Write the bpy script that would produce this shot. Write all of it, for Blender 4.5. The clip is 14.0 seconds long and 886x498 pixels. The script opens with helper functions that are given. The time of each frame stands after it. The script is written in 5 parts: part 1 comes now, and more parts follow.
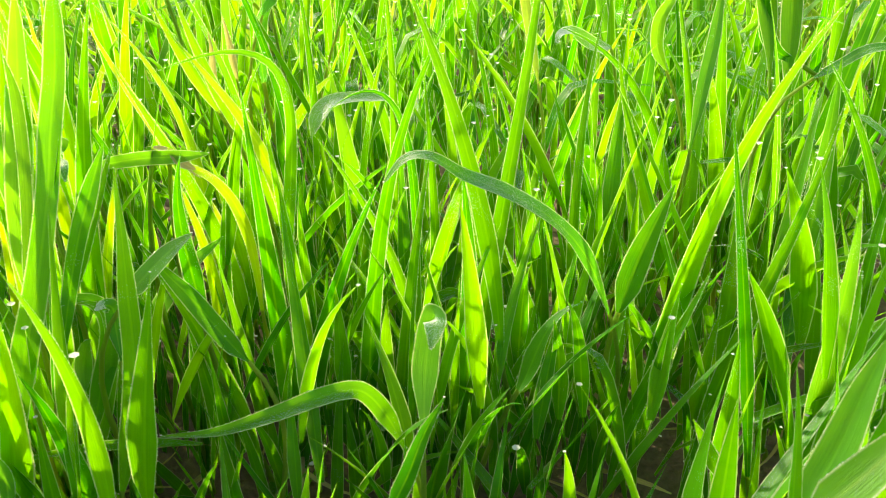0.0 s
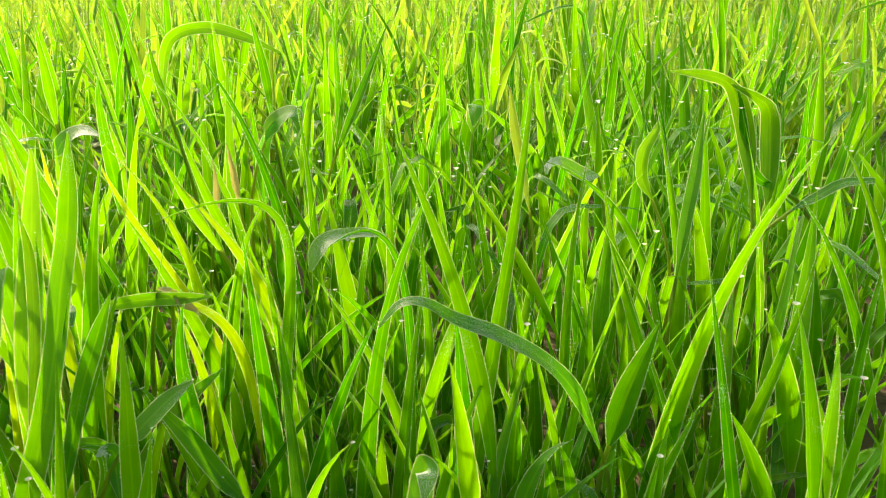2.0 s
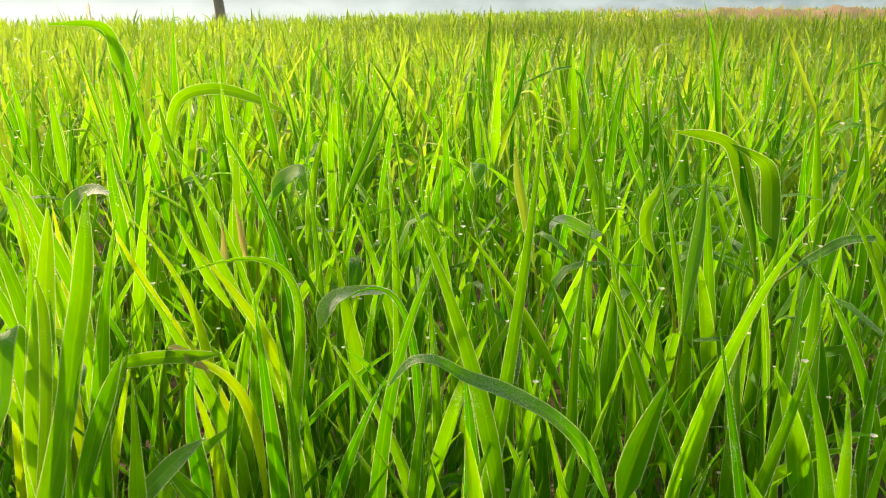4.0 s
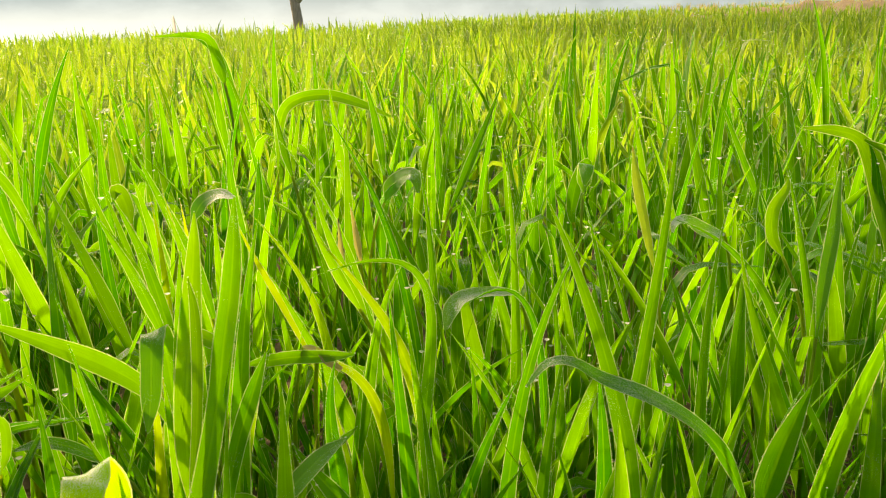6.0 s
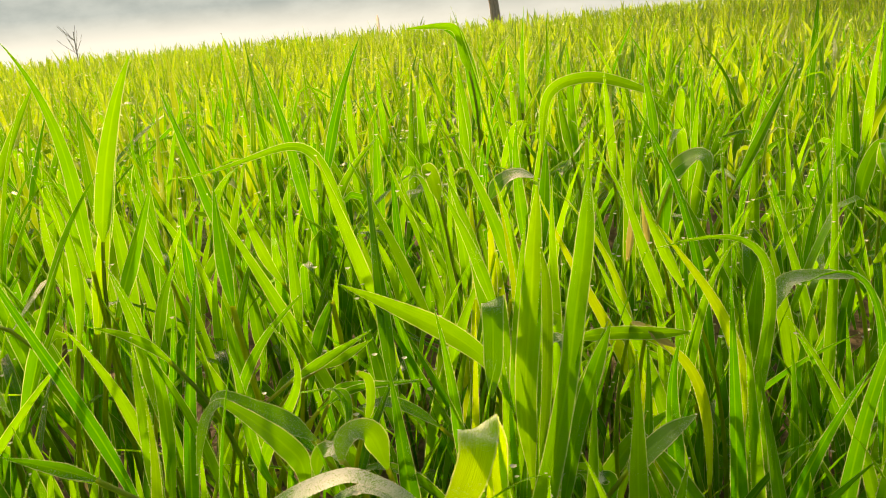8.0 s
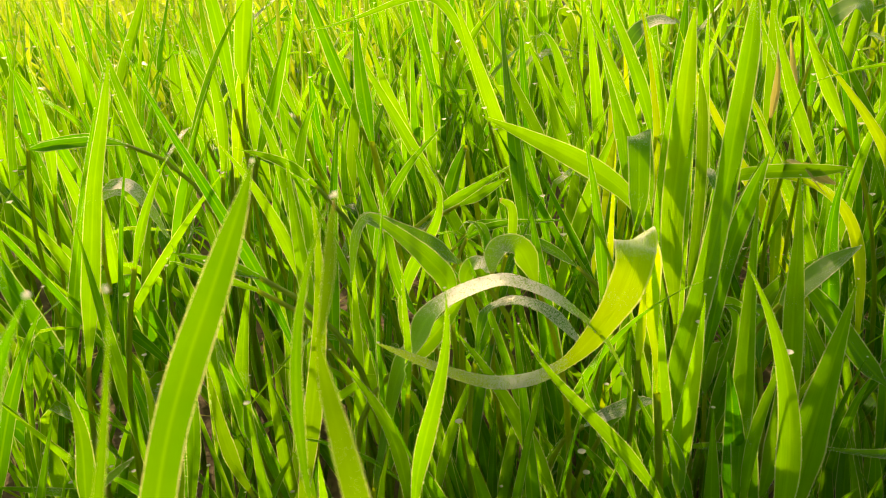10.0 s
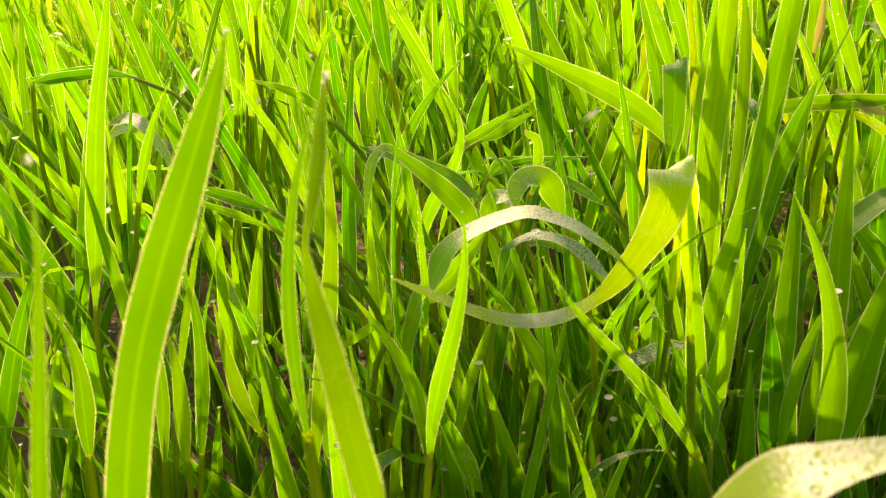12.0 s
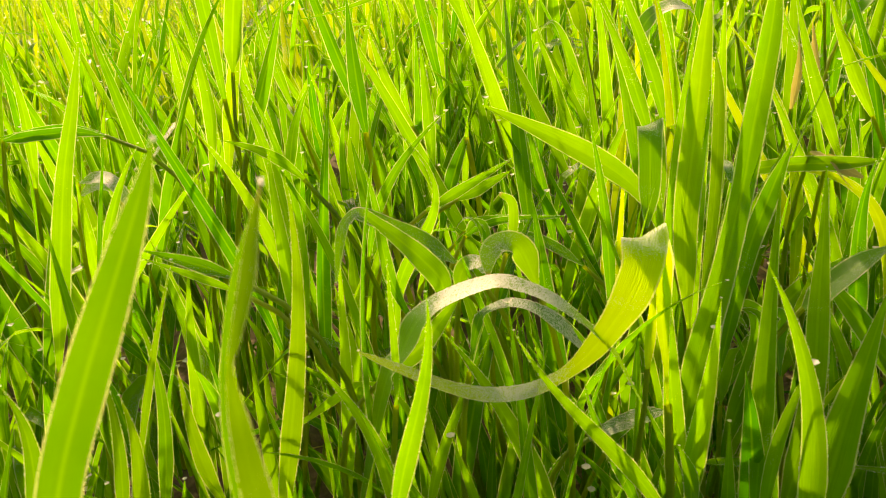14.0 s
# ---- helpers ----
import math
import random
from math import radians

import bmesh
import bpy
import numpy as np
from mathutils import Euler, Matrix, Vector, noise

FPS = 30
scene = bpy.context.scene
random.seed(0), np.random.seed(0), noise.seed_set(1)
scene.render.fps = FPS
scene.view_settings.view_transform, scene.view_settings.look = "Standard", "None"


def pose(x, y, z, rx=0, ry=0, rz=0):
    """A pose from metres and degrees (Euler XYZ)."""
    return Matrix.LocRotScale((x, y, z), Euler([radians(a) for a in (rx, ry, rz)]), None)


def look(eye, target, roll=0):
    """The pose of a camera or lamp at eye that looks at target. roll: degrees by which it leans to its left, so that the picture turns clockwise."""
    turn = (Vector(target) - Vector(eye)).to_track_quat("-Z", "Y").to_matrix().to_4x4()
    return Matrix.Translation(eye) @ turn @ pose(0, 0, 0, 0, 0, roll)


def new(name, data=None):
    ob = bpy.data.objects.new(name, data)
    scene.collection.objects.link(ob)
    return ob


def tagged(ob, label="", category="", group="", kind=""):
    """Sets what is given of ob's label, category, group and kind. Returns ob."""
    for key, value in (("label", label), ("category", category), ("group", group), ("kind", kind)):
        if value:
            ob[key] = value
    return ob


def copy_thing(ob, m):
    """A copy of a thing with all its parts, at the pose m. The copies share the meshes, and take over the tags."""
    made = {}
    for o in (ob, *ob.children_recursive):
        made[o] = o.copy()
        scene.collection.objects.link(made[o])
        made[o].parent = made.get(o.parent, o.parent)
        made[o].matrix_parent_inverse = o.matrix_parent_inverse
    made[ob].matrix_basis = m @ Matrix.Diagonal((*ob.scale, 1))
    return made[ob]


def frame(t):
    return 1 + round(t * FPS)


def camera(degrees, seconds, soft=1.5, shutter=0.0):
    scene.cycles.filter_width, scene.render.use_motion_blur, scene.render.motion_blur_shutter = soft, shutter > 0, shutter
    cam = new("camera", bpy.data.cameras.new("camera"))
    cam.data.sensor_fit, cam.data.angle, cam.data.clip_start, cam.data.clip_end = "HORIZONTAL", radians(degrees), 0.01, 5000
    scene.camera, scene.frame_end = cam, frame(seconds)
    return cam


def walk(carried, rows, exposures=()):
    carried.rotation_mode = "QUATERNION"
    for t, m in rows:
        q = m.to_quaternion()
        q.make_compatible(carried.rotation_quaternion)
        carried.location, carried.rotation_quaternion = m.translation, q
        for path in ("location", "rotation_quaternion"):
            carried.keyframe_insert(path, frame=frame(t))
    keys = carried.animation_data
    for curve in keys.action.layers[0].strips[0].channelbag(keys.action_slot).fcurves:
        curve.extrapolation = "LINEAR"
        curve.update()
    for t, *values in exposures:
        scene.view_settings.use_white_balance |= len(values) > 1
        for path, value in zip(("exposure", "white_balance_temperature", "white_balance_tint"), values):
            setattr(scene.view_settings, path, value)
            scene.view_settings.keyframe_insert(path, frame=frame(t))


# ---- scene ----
cam = camera(57.90, 14.0, soft=0.5)
cam.data.dof.use_dof, cam.data.dof.focus_distance, cam.data.dof.aperture_fstop = True, 0.75, 38.0
# seconds, eye, then degrees: heading to the left of +y, up, lean to the left
PATH = [
    (0, (0.04769, 0.03958, 0.38550), 9.895, -26.238, -0.232),
    (0.5, (0.04684, 0.03602, 0.39535), 9.644, -24.757, -0.120),
    (1, (0.05183, 0.04069, 0.41435), 10.281, -25.223, -0.610),
    (1.5, (0.05326, 0.04056, 0.41969), 10.263, -22.852, -0.634),
    (2, (0.05160, 0.03924, 0.42417), 9.829, -20.799, -0.440),
    (2.5, (0.05087, 0.03836, 0.42656), 9.685, -19.326, -0.457),
    (2.7, (0.05044, 0.03809, 0.42643), 9.598, -18.771, -0.454),
    (4.8, (0.03643, 0.03030, 0.42824), 9.786, -16.593, -0.613),
    (5, (0.03313, 0.02958, 0.42909), 10.202, -16.648, -0.699),
    (5.5, (0.02472, 0.03149, 0.42671), 12.359, -16.493, -1.398),
    (6, (0.01335, 0.02811, 0.42612), 15.046, -16.468, -2.240),
    (6.5, (-0.00143, 0.02454, 0.42689), 17.743, -16.291, -2.895),
    (7, (-0.01875, 0.01436, 0.43021), 21.600, -16.117, -3.725),
    (7.5, (-0.04057, 0.00210, 0.42259), 25.979, -15.598, -4.619),
    (8, (-0.06167, -0.00493, 0.42199), 29.041, -16.184, -4.997),
    (8.5, (-0.07215, -0.00803, 0.41620), 31.174, -15.964, -5.427),
    (9, (-0.08219, -0.01377, 0.40667), 32.761, -17.477, -5.708),
    (9.2, (-0.08197, -0.01904, 0.40118), 33.972, -18.647, -5.984),
    (11.3, (-0.08281, -0.03016, 0.36509), 38.771, -25.019, -6.800),
    (11.5, (-0.08680, -0.02420, 0.36382), 38.981, -25.390, -6.915),
    (12, (-0.09108, -0.01372, 0.36498), 39.258, -24.989, -7.029),
    (12.5, (-0.09439, -0.00119, 0.36356), 39.154, -24.662, -7.077),
    (13, (-0.09737, 0.00475, 0.36920), 38.368, -23.256, -6.745),
    (13.5, (-0.09474, 0.00283, 0.36933), 38.091, -22.253, -6.587),
    (14, (-0.09070, -0.00081, 0.37142), 38.018, -22.182, -6.582),
]


def heading(yaw, pitch, roll):
    return pose(0, 0, 0, 90 + pitch, 0, yaw) @ pose(0, 0, 0, 0, 0, roll)


walk(cam, [(t, Matrix.Translation(eye) @ heading(yaw, pitch, roll)) for t, eye, yaw, pitch, roll in PATH],
     exposures=[(0.0, 1.20, 7600, 11), (1.5, 0.80, 7900, 12), (5.0, 0.28, 9200, 17), (7.0, 0.24, 10300, 20), (8.0, 0.10, 11000, 22), (9.5, 0.24, 11000, 22),
                (11.5, 0.60, 11200, 21), (14.0, 0.42, 12200, 24)])

# ---------------------------------------------------------------- light
SUN_AZIMUTH, SUN_HEIGHT = 58.0, 32.5          # degrees to the left of +y, degrees up
world = bpy.data.worlds.new("world")
scene.world = world
world.use_nodes = True
sky = world.node_tree.nodes.new("ShaderNodeTexSky")
sky.sky_type, sky.sun_disc = "NISHITA", False
sky.sun_elevation, sky.sun_rotation = radians(SUN_HEIGHT), radians(-SUN_AZIMUTH)
sky.air_density, sky.dust_density = 1.2, 5.0
world.node_tree.nodes["Background"].inputs["Strength"].default_value = 0.15
world.node_tree.links.new(sky.outputs["Color"], world.node_tree.nodes["Background"].inputs["Color"])
sun_data = bpy.data.lights.new("sun", "SUN")
sun_data.energy, sun_data.angle, sun_data.color = 3.5, radians(0.8), (1.0, 0.93, 0.78)
sun = new("sun", sun_data)
a, e = radians(SUN_AZIMUTH), radians(SUN_HEIGHT)
sun.matrix_world = look((-20 * math.sin(a) * math.cos(e), 20 * math.cos(a) * math.cos(e), 20 * math.sin(e)), (0, 0, 0))


# ---------------------------------------------------------------- materials
class Nodes:
    """A node tree under construction."""

    def __init__(self, name):
        self.mat = bpy.data.materials.new(name)
        self.mat.use_nodes = True
        self.tree = self.mat.node_tree
        self.tree.nodes.clear()
        self.out = self.tree.nodes.new("ShaderNodeOutputMaterial")

    def add(self, kind, links=(), **values):
        node = self.tree.nodes.new(kind)
        if "operation" in values:
            node.operation = values["operation"]
        if "uv_map" in values:
            node.uv_map = values["uv_map"]
        if "data_type" in values:
            node.data_type, node.blend_type = values["data_type"], values["blend_type"]
        for socket, value in links:
            if hasattr(value, "is_output"):
                self.tree.links.new(value, node.inputs[socket])
            else:
                node.inputs[socket].default_value = value
        return node

    def math(self, operation, x, y=0.0):
        return self.add("ShaderNodeMath", [(0, x), (1, y)], operation=operation).outputs[0]

    def ramp(self, value, *stops):
        node = self.add("ShaderNodeValToRGB", [("Fac", value)])
        ramp = node.color_ramp
        while len(ramp.elements) < len(stops):
            ramp.elements.new(0.5)
        for element, (place, colour) in zip(ramp.elements, stops):
            element.position, element.color = place, (*colour, 1)
        return node.outputs["Color"]

    def mix(self, fac, x, y, how="MIX"):
        node = self.add("ShaderNodeMix", data_type="RGBA", blend_type=how)
        for socket, value in ((0, fac), (6, x), (7, y)):
            if hasattr(value, "is_output"):
                self.tree.links.new(value, node.inputs[socket])
            else:
                node.inputs[socket].default_value = value if socket == 0 else (*value, 1)
        return node.outputs[2]

    def finish(self, shader):
        self.tree.links.new(shader, self.out.inputs["Surface"])
        return self.mat


def leaf_material(name, dark, light, through_dark, through_light, sheer, rough, dewy=0.12):
    """A cereal leaf: ribs along it, mottled green, light shining through it, beads of dew (dewy: the share they cover)."""
    n = Nodes(name)
    uv = n.add("ShaderNodeUVMap", uv_map="UVMap").outputs["UV"]
    split = n.add("ShaderNodeSeparateXYZ", [(0, uv)])
    across, along = split.outputs[0], split.outputs[1]
    pick = n.math("FRACT", n.math("ADD", n.add("ShaderNodeNewGeometry").outputs["Random Per Island"],
                                  n.add("ShaderNodeObjectInfo").outputs["Random"]))
    where = n.add("ShaderNodeTexCoord").outputs["Object"]
    mottle = n.add("ShaderNodeTexNoise", [("Vector", where), ("Scale", 45.0), ("Detail", 4.0), ("Roughness", 0.6)]).outputs["Fac"]
    # ribs of uneven strength: noise drawn out along the blade
    drawn = n.add("ShaderNodeCombineXYZ", [(0, n.math("MULTIPLY", across, 48.0)), (1, n.math("MULTIPLY", along, 1.6)), (2, n.math("MULTIPLY", pick, 40.0))]).outputs[0]
    ribs = n.add("ShaderNodeTexNoise", [("Vector", drawn), ("Scale", 1.0), ("Detail", 2.0)]).outputs["Fac"]
    ribs = n.add("ShaderNodeMapRange", [("Value", ribs), ("From Min", 0.32), ("From Max", 0.68)]).outputs[0]
    middle = n.math("ABSOLUTE", n.math("SUBTRACT", across, 0.5))
    rib = n.add("ShaderNodeMapRange", [("Value", middle), ("From Min", 0.075), ("From Max", 0.02)]).outputs[0]
    shade = n.math("MULTIPLY_ADD", mottle, 0.45)
    broad = n.add("ShaderNodeTexNoise", [("Vector", where), ("Scale", 1.7), ("Detail", 2.0)]).outputs["Fac"]
    n.tree.links.new(n.math("ADD", n.math("MULTIPLY", pick, 0.62), n.math("MULTIPLY", n.math("SUBTRACT", broad, 0.5), 0.5)), shade.node.inputs[2])
    colour = n.ramp(shade, (0.18, dark), (0.88, light))
    glow = n.ramp(shade, (0.18, through_dark), (0.88, through_light))
    colour = n.mix(n.math("MULTIPLY", ribs, 0.25), colour, light)
    glow = n.mix(n.math("MULTIPLY", ribs, 0.24), glow, tuple(0.5 * v for v in through_dark))
    colour = n.mix(n.math("MULTIPLY", rib, 0.5), colour, tuple(min(1, 1.25 * v) for v in light))
    glow = n.mix(n.math("MULTIPLY", rib, 0.45), glow, through_light)
    # a withered, straw-coloured last few millimetres on some of the tips
    tip = n.math("MULTIPLY", n.math("SUBTRACT", along, 0.93), 16.0)
    tip = n.math("MULTIPLY", n.math("MAXIMUM", tip, 0.0), n.math("GREATER_THAN", pick, 0.95))
    tip = n.math("MINIMUM", tip, 0.85)
    colour = n.mix(tip, colour, (0.42, 0.33, 0.12))
    glow = n.mix(tip, glow, (0.50, 0.36, 0.08))
    cell = n.add("ShaderNodeTexVoronoi", [("Vector", where), ("Scale", 2300.0)]).outputs["Distance"]
    # dew: a fine bright row along the margins, and small beads that gather in patches
    margin = n.add("ShaderNodeMapRange", [("Value", middle), ("From Min", 0.440), ("From Max", 0.485), ("To Max", 0.75 if dewy else 0.0)]).outputs[0]
    margin = n.math("MULTIPLY", margin, n.math("LESS_THAN", cell, 0.72))
    # the pale margin also paints in the glint of a backlit rim
    colour = n.mix(margin, colour, (0.86, 0.88, 0.58))
    glow = n.mix(margin, glow, (0.97, 0.97, 0.42))
    patch = n.add("ShaderNodeTexNoise", [("Vector", where), ("Scale", 28.0), ("Detail", 3.0)]).outputs["Fac"]
    reach = n.add("ShaderNodeMapRange", [("Value", patch), ("From Min", 0.62 - 0.25 * min(dewy, 0.4)), ("From Max", 0.84 - 0.25 * min(dewy, 0.4)), ("To Max", 0.45)]).outputs[0]
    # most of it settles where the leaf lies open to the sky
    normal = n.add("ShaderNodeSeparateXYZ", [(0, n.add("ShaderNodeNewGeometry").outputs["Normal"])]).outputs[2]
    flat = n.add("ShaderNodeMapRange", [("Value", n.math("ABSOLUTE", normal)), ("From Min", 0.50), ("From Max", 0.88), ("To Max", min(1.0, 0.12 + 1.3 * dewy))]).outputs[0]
    # white where the leaf faces up also paints in the sun's highlight
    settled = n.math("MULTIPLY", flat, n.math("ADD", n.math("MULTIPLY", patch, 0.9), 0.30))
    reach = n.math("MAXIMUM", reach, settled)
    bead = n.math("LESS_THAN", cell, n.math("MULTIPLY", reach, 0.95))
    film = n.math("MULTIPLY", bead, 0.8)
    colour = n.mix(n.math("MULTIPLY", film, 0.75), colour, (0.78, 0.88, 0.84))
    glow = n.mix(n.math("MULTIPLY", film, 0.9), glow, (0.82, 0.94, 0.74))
    dome = n.math("MULTIPLY", bead, n.math("SUBTRACT", 0.5, cell))
    relief = n.math("ADD", n.math("ADD", n.math("MULTIPLY", ribs, 0.8), n.math("MULTIPLY", patch, 1.2)), n.math("MULTIPLY", dome, 0.7))
    bump = n.add("ShaderNodeBump", [("Strength", 0.5), ("Distance", 0.0005), ("Height", relief)]).outputs["Normal"]
    wet = n.math("ADD", rough, n.math("MULTIPLY", bead, 0.08))
    face = n.add("ShaderNodeBsdfPrincipled", [("Base Color", colour), ("Roughness", wet), ("Normal", bump), ("IOR", 1.5),
                                              ("Specular IOR Level", n.math("MULTIPLY_ADD", bead, 0.45)), ("Coat Weight", n.math("MAXIMUM", film, 0.06)), ("Coat Roughness", n.math("MULTIPLY_ADD", bead, 0.22)), ("Coat IOR", 1.9)])
    face.inputs["Coat Roughness"].links[0].from_node.inputs[2].default_value = 0.34
    face.inputs["Specular IOR Level"].links[0].from_node.inputs[2].default_value = 0.36
    lit = n.add("ShaderNodeBsdfTranslucent", [("Color", glow), ("Normal", bump)])
    share = n.math("MULTIPLY", n.math("SUBTRACT", 1.0, n.math("MULTIPLY", film, 0.35)), sheer)
    mixed = n.add("ShaderNodeMixShader", [(0, share), (1, face.outputs[0]), (2, lit.outputs[0])])
    return n.finish(mixed.outputs[0])


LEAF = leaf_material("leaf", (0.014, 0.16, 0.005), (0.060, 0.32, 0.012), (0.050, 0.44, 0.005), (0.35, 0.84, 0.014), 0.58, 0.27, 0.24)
# paler leaf copy, mainly far crop: haze and backlight put into its colour
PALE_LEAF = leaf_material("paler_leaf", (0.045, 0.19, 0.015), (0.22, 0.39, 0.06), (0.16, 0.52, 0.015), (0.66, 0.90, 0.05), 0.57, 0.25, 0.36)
# yellow of leaves seen against the sun, put into their colour
BACKLIT = leaf_material("backlit_leaf", (0.10, 0.34, 0.02), (0.24, 0.43, 0.04), (0.28, 0.72, 0.010), (0.66, 0.92, 0.015), 0.62, 0.36)
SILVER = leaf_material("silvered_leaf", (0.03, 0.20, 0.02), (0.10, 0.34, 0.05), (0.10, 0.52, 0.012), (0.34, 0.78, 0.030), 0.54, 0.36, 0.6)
GREEN = leaf_material("green_leaf", (0.02, 0.17, 0.006), (0.08, 0.32, 0.012), (0.10, 0.40, 0.006), (0.26, 0.58, 0.012), 0.54, 0.36)
# sunlit leaf copy: its brightness is put into the colour
LIME = leaf_material("lime_leaf", (0.08, 0.34, 0.02), (0.18, 0.42, 0.04), (0.22, 0.68, 0.012), (0.44, 0.86, 0.020), 0.62, 0.36)
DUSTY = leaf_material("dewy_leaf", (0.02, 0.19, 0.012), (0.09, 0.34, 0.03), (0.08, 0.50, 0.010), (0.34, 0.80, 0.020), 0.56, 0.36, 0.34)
# sun shining yellow through the folded leaf, put into its colour
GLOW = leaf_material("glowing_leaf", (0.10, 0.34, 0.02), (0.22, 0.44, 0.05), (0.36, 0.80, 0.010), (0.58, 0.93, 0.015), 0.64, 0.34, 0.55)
# sun glare on the wet leaf, put into a paler colour and dew
WET_GLARE = leaf_material("wet_glare_leaf", (0.14, 0.30, 0.04), (0.28, 0.44, 0.09), (0.30, 0.60, 0.014), (0.46, 0.74, 0.020), 0.40, 0.30, 0.5)
STEM = leaf_material("stem", (0.10, 0.25, 0.02), (0.24, 0.40, 0.05), (0.30, 0.55, 0.02), (0.58, 0.70, 0.04), 0.45, 0.42, 0.0)
STRAW = leaf_material("straw", (0.40, 0.34, 0.11), (0.66, 0.57, 0.26), (0.60, 0.52, 0.10), (0.84, 0.76, 0.22), 0.45, 0.6, 0.0)


def drop_material():
    n = Nodes("dew")
    return n.finish(n.add("ShaderNodeBsdfPrincipled", [("Base Color", (0.98, 1.0, 0.98, 1)), ("Roughness", 0.03), ("IOR", 1.33),
                                                       ("Transmission Weight", 1.0), ("Specular IOR Level", 1.0)]).outputs[0])


WATER = drop_material()


def bead_material():
    """Beads too small to see through: they scatter the light that falls on them."""
    n = Nodes("fine_dew")
    face = n.add("ShaderNodeBsdfPrincipled", [("Base Color", (0.95, 0.97, 0.92, 1)), ("Roughness", 0.12), ("IOR", 1.33), ("Specular IOR Level", 1.0)])
    lit = n.add("ShaderNodeBsdfTranslucent", [("Color", (0.97, 0.98, 0.88, 1))])
    return n.finish(n.add("ShaderNodeMixShader", [(0, 0.6), (1, face.outputs[0]), (2, lit.outputs[0])]).outputs[0])


BEADS = bead_material()


def soil_material(name, dark, light):
    n = Nodes(name)
    where = n.add("ShaderNodeTexCoord").outputs["Object"]
    coarse = n.add("ShaderNodeTexNoise", [("Vector", where), ("Scale", 9.0), ("Detail", 6.0)]).outputs["Fac"]
    fine = n.add("ShaderNodeTexNoise", [("Vector", where), ("Scale", 120.0), ("Detail", 5.0)]).outputs["Fac"]
    colour = n.ramp(n.math("MULTIPLY_ADD", fine, 0.5), (0.2, dark), (0.9, light))
    mixed = colour.node.inputs["Fac"].links[0].from_node
    n.tree.links.new(n.math("MULTIPLY", coarse, 0.5), mixed.inputs[2])
    bump = n.add("ShaderNodeBump", [("Strength", 0.8), ("Distance", 0.01), ("Height", fine)]).outputs["Normal"]
    return n.finish(n.add("ShaderNodeBsdfPrincipled", [("Base Color", colour), ("Roughness", 0.9), ("Normal", bump)]).outputs[0])


def crop_material():
    n = Nodes("far_crop")
    where = n.add("ShaderNodeTexCoord").outputs["Object"]
    broad = n.add("ShaderNodeTexNoise", [("Vector", where), ("Scale", 0.6), ("Detail", 4.0)]).outputs["Fac"]
    fine = n.add("ShaderNodeTexNoise", [("Vector", where), ("Scale", 22.0), ("Detail", 5.0)]).outputs["Fac"]
    shade = n.math("MULTIPLY_ADD", fine, 0.6)
    n.tree.links.new(n.math("MULTIPLY", broad, 0.4), shade.node.inputs[2])
    colour = n.ramp(shade, (0.3, (0.022, 0.065, 0.006)), (0.7, (0.09, 0.17, 0.02)))
    bump = n.add("ShaderNodeBump", [("Strength", 1.0), ("Distance", 0.1), ("Height", fine)]).outputs["Normal"]
    return n.finish(n.add("ShaderNodeBsdfPrincipled", [("Base Color", colour), ("Roughness", 0.7), ("Normal", bump)]).outputs[0])


def mist_glow_material():
    """Self-lit distance: pale grey woods with morning mist painted in, whiter and brighter towards the sun."""
    n = Nodes("mist")
    where = n.add("ShaderNodeTexCoord").outputs["Object"]
    split = n.add("ShaderNodeSeparateXYZ", [(0, where)])
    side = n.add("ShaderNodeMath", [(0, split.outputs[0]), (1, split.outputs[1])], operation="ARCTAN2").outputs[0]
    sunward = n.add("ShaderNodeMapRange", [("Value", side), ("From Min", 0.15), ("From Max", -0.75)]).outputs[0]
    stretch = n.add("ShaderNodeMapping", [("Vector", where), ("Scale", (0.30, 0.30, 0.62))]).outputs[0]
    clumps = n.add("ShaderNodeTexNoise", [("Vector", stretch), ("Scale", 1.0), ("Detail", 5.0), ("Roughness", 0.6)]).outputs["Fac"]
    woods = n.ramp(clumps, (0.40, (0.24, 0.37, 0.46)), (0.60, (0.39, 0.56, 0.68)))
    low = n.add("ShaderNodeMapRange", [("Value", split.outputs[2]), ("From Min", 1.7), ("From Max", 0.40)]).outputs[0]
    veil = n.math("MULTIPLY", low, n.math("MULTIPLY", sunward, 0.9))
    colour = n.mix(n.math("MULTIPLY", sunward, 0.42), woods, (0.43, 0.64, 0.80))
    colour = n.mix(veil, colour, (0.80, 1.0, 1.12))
    # no body of mist: the shell emits the haze itself
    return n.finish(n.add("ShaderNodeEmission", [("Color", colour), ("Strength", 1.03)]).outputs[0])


def bark_material(name, dark, light):
    n = Nodes(name)
    where = n.add("ShaderNodeTexCoord").outputs["Object"]
    stretch = n.add("ShaderNodeMapping", [("Vector", where), ("Scale", (30.0, 30.0, 6.0))]).outputs[0]
    grain = n.add("ShaderNodeTexNoise", [("Vector", stretch), ("Scale", 1.0), ("Detail", 6.0)]).outputs["Fac"]
    colour = n.ramp(grain, (0.3, dark), (0.7, light))
    bump = n.add("ShaderNodeBump", [("Strength", 0.9), ("Distance", 0.03), ("Height", grain)]).outputs["Normal"]
    return n.finish(n.add("ShaderNodeBsdfPrincipled", [("Base Color", colour), ("Roughness", 0.85), ("Normal", bump)]).outputs[0])


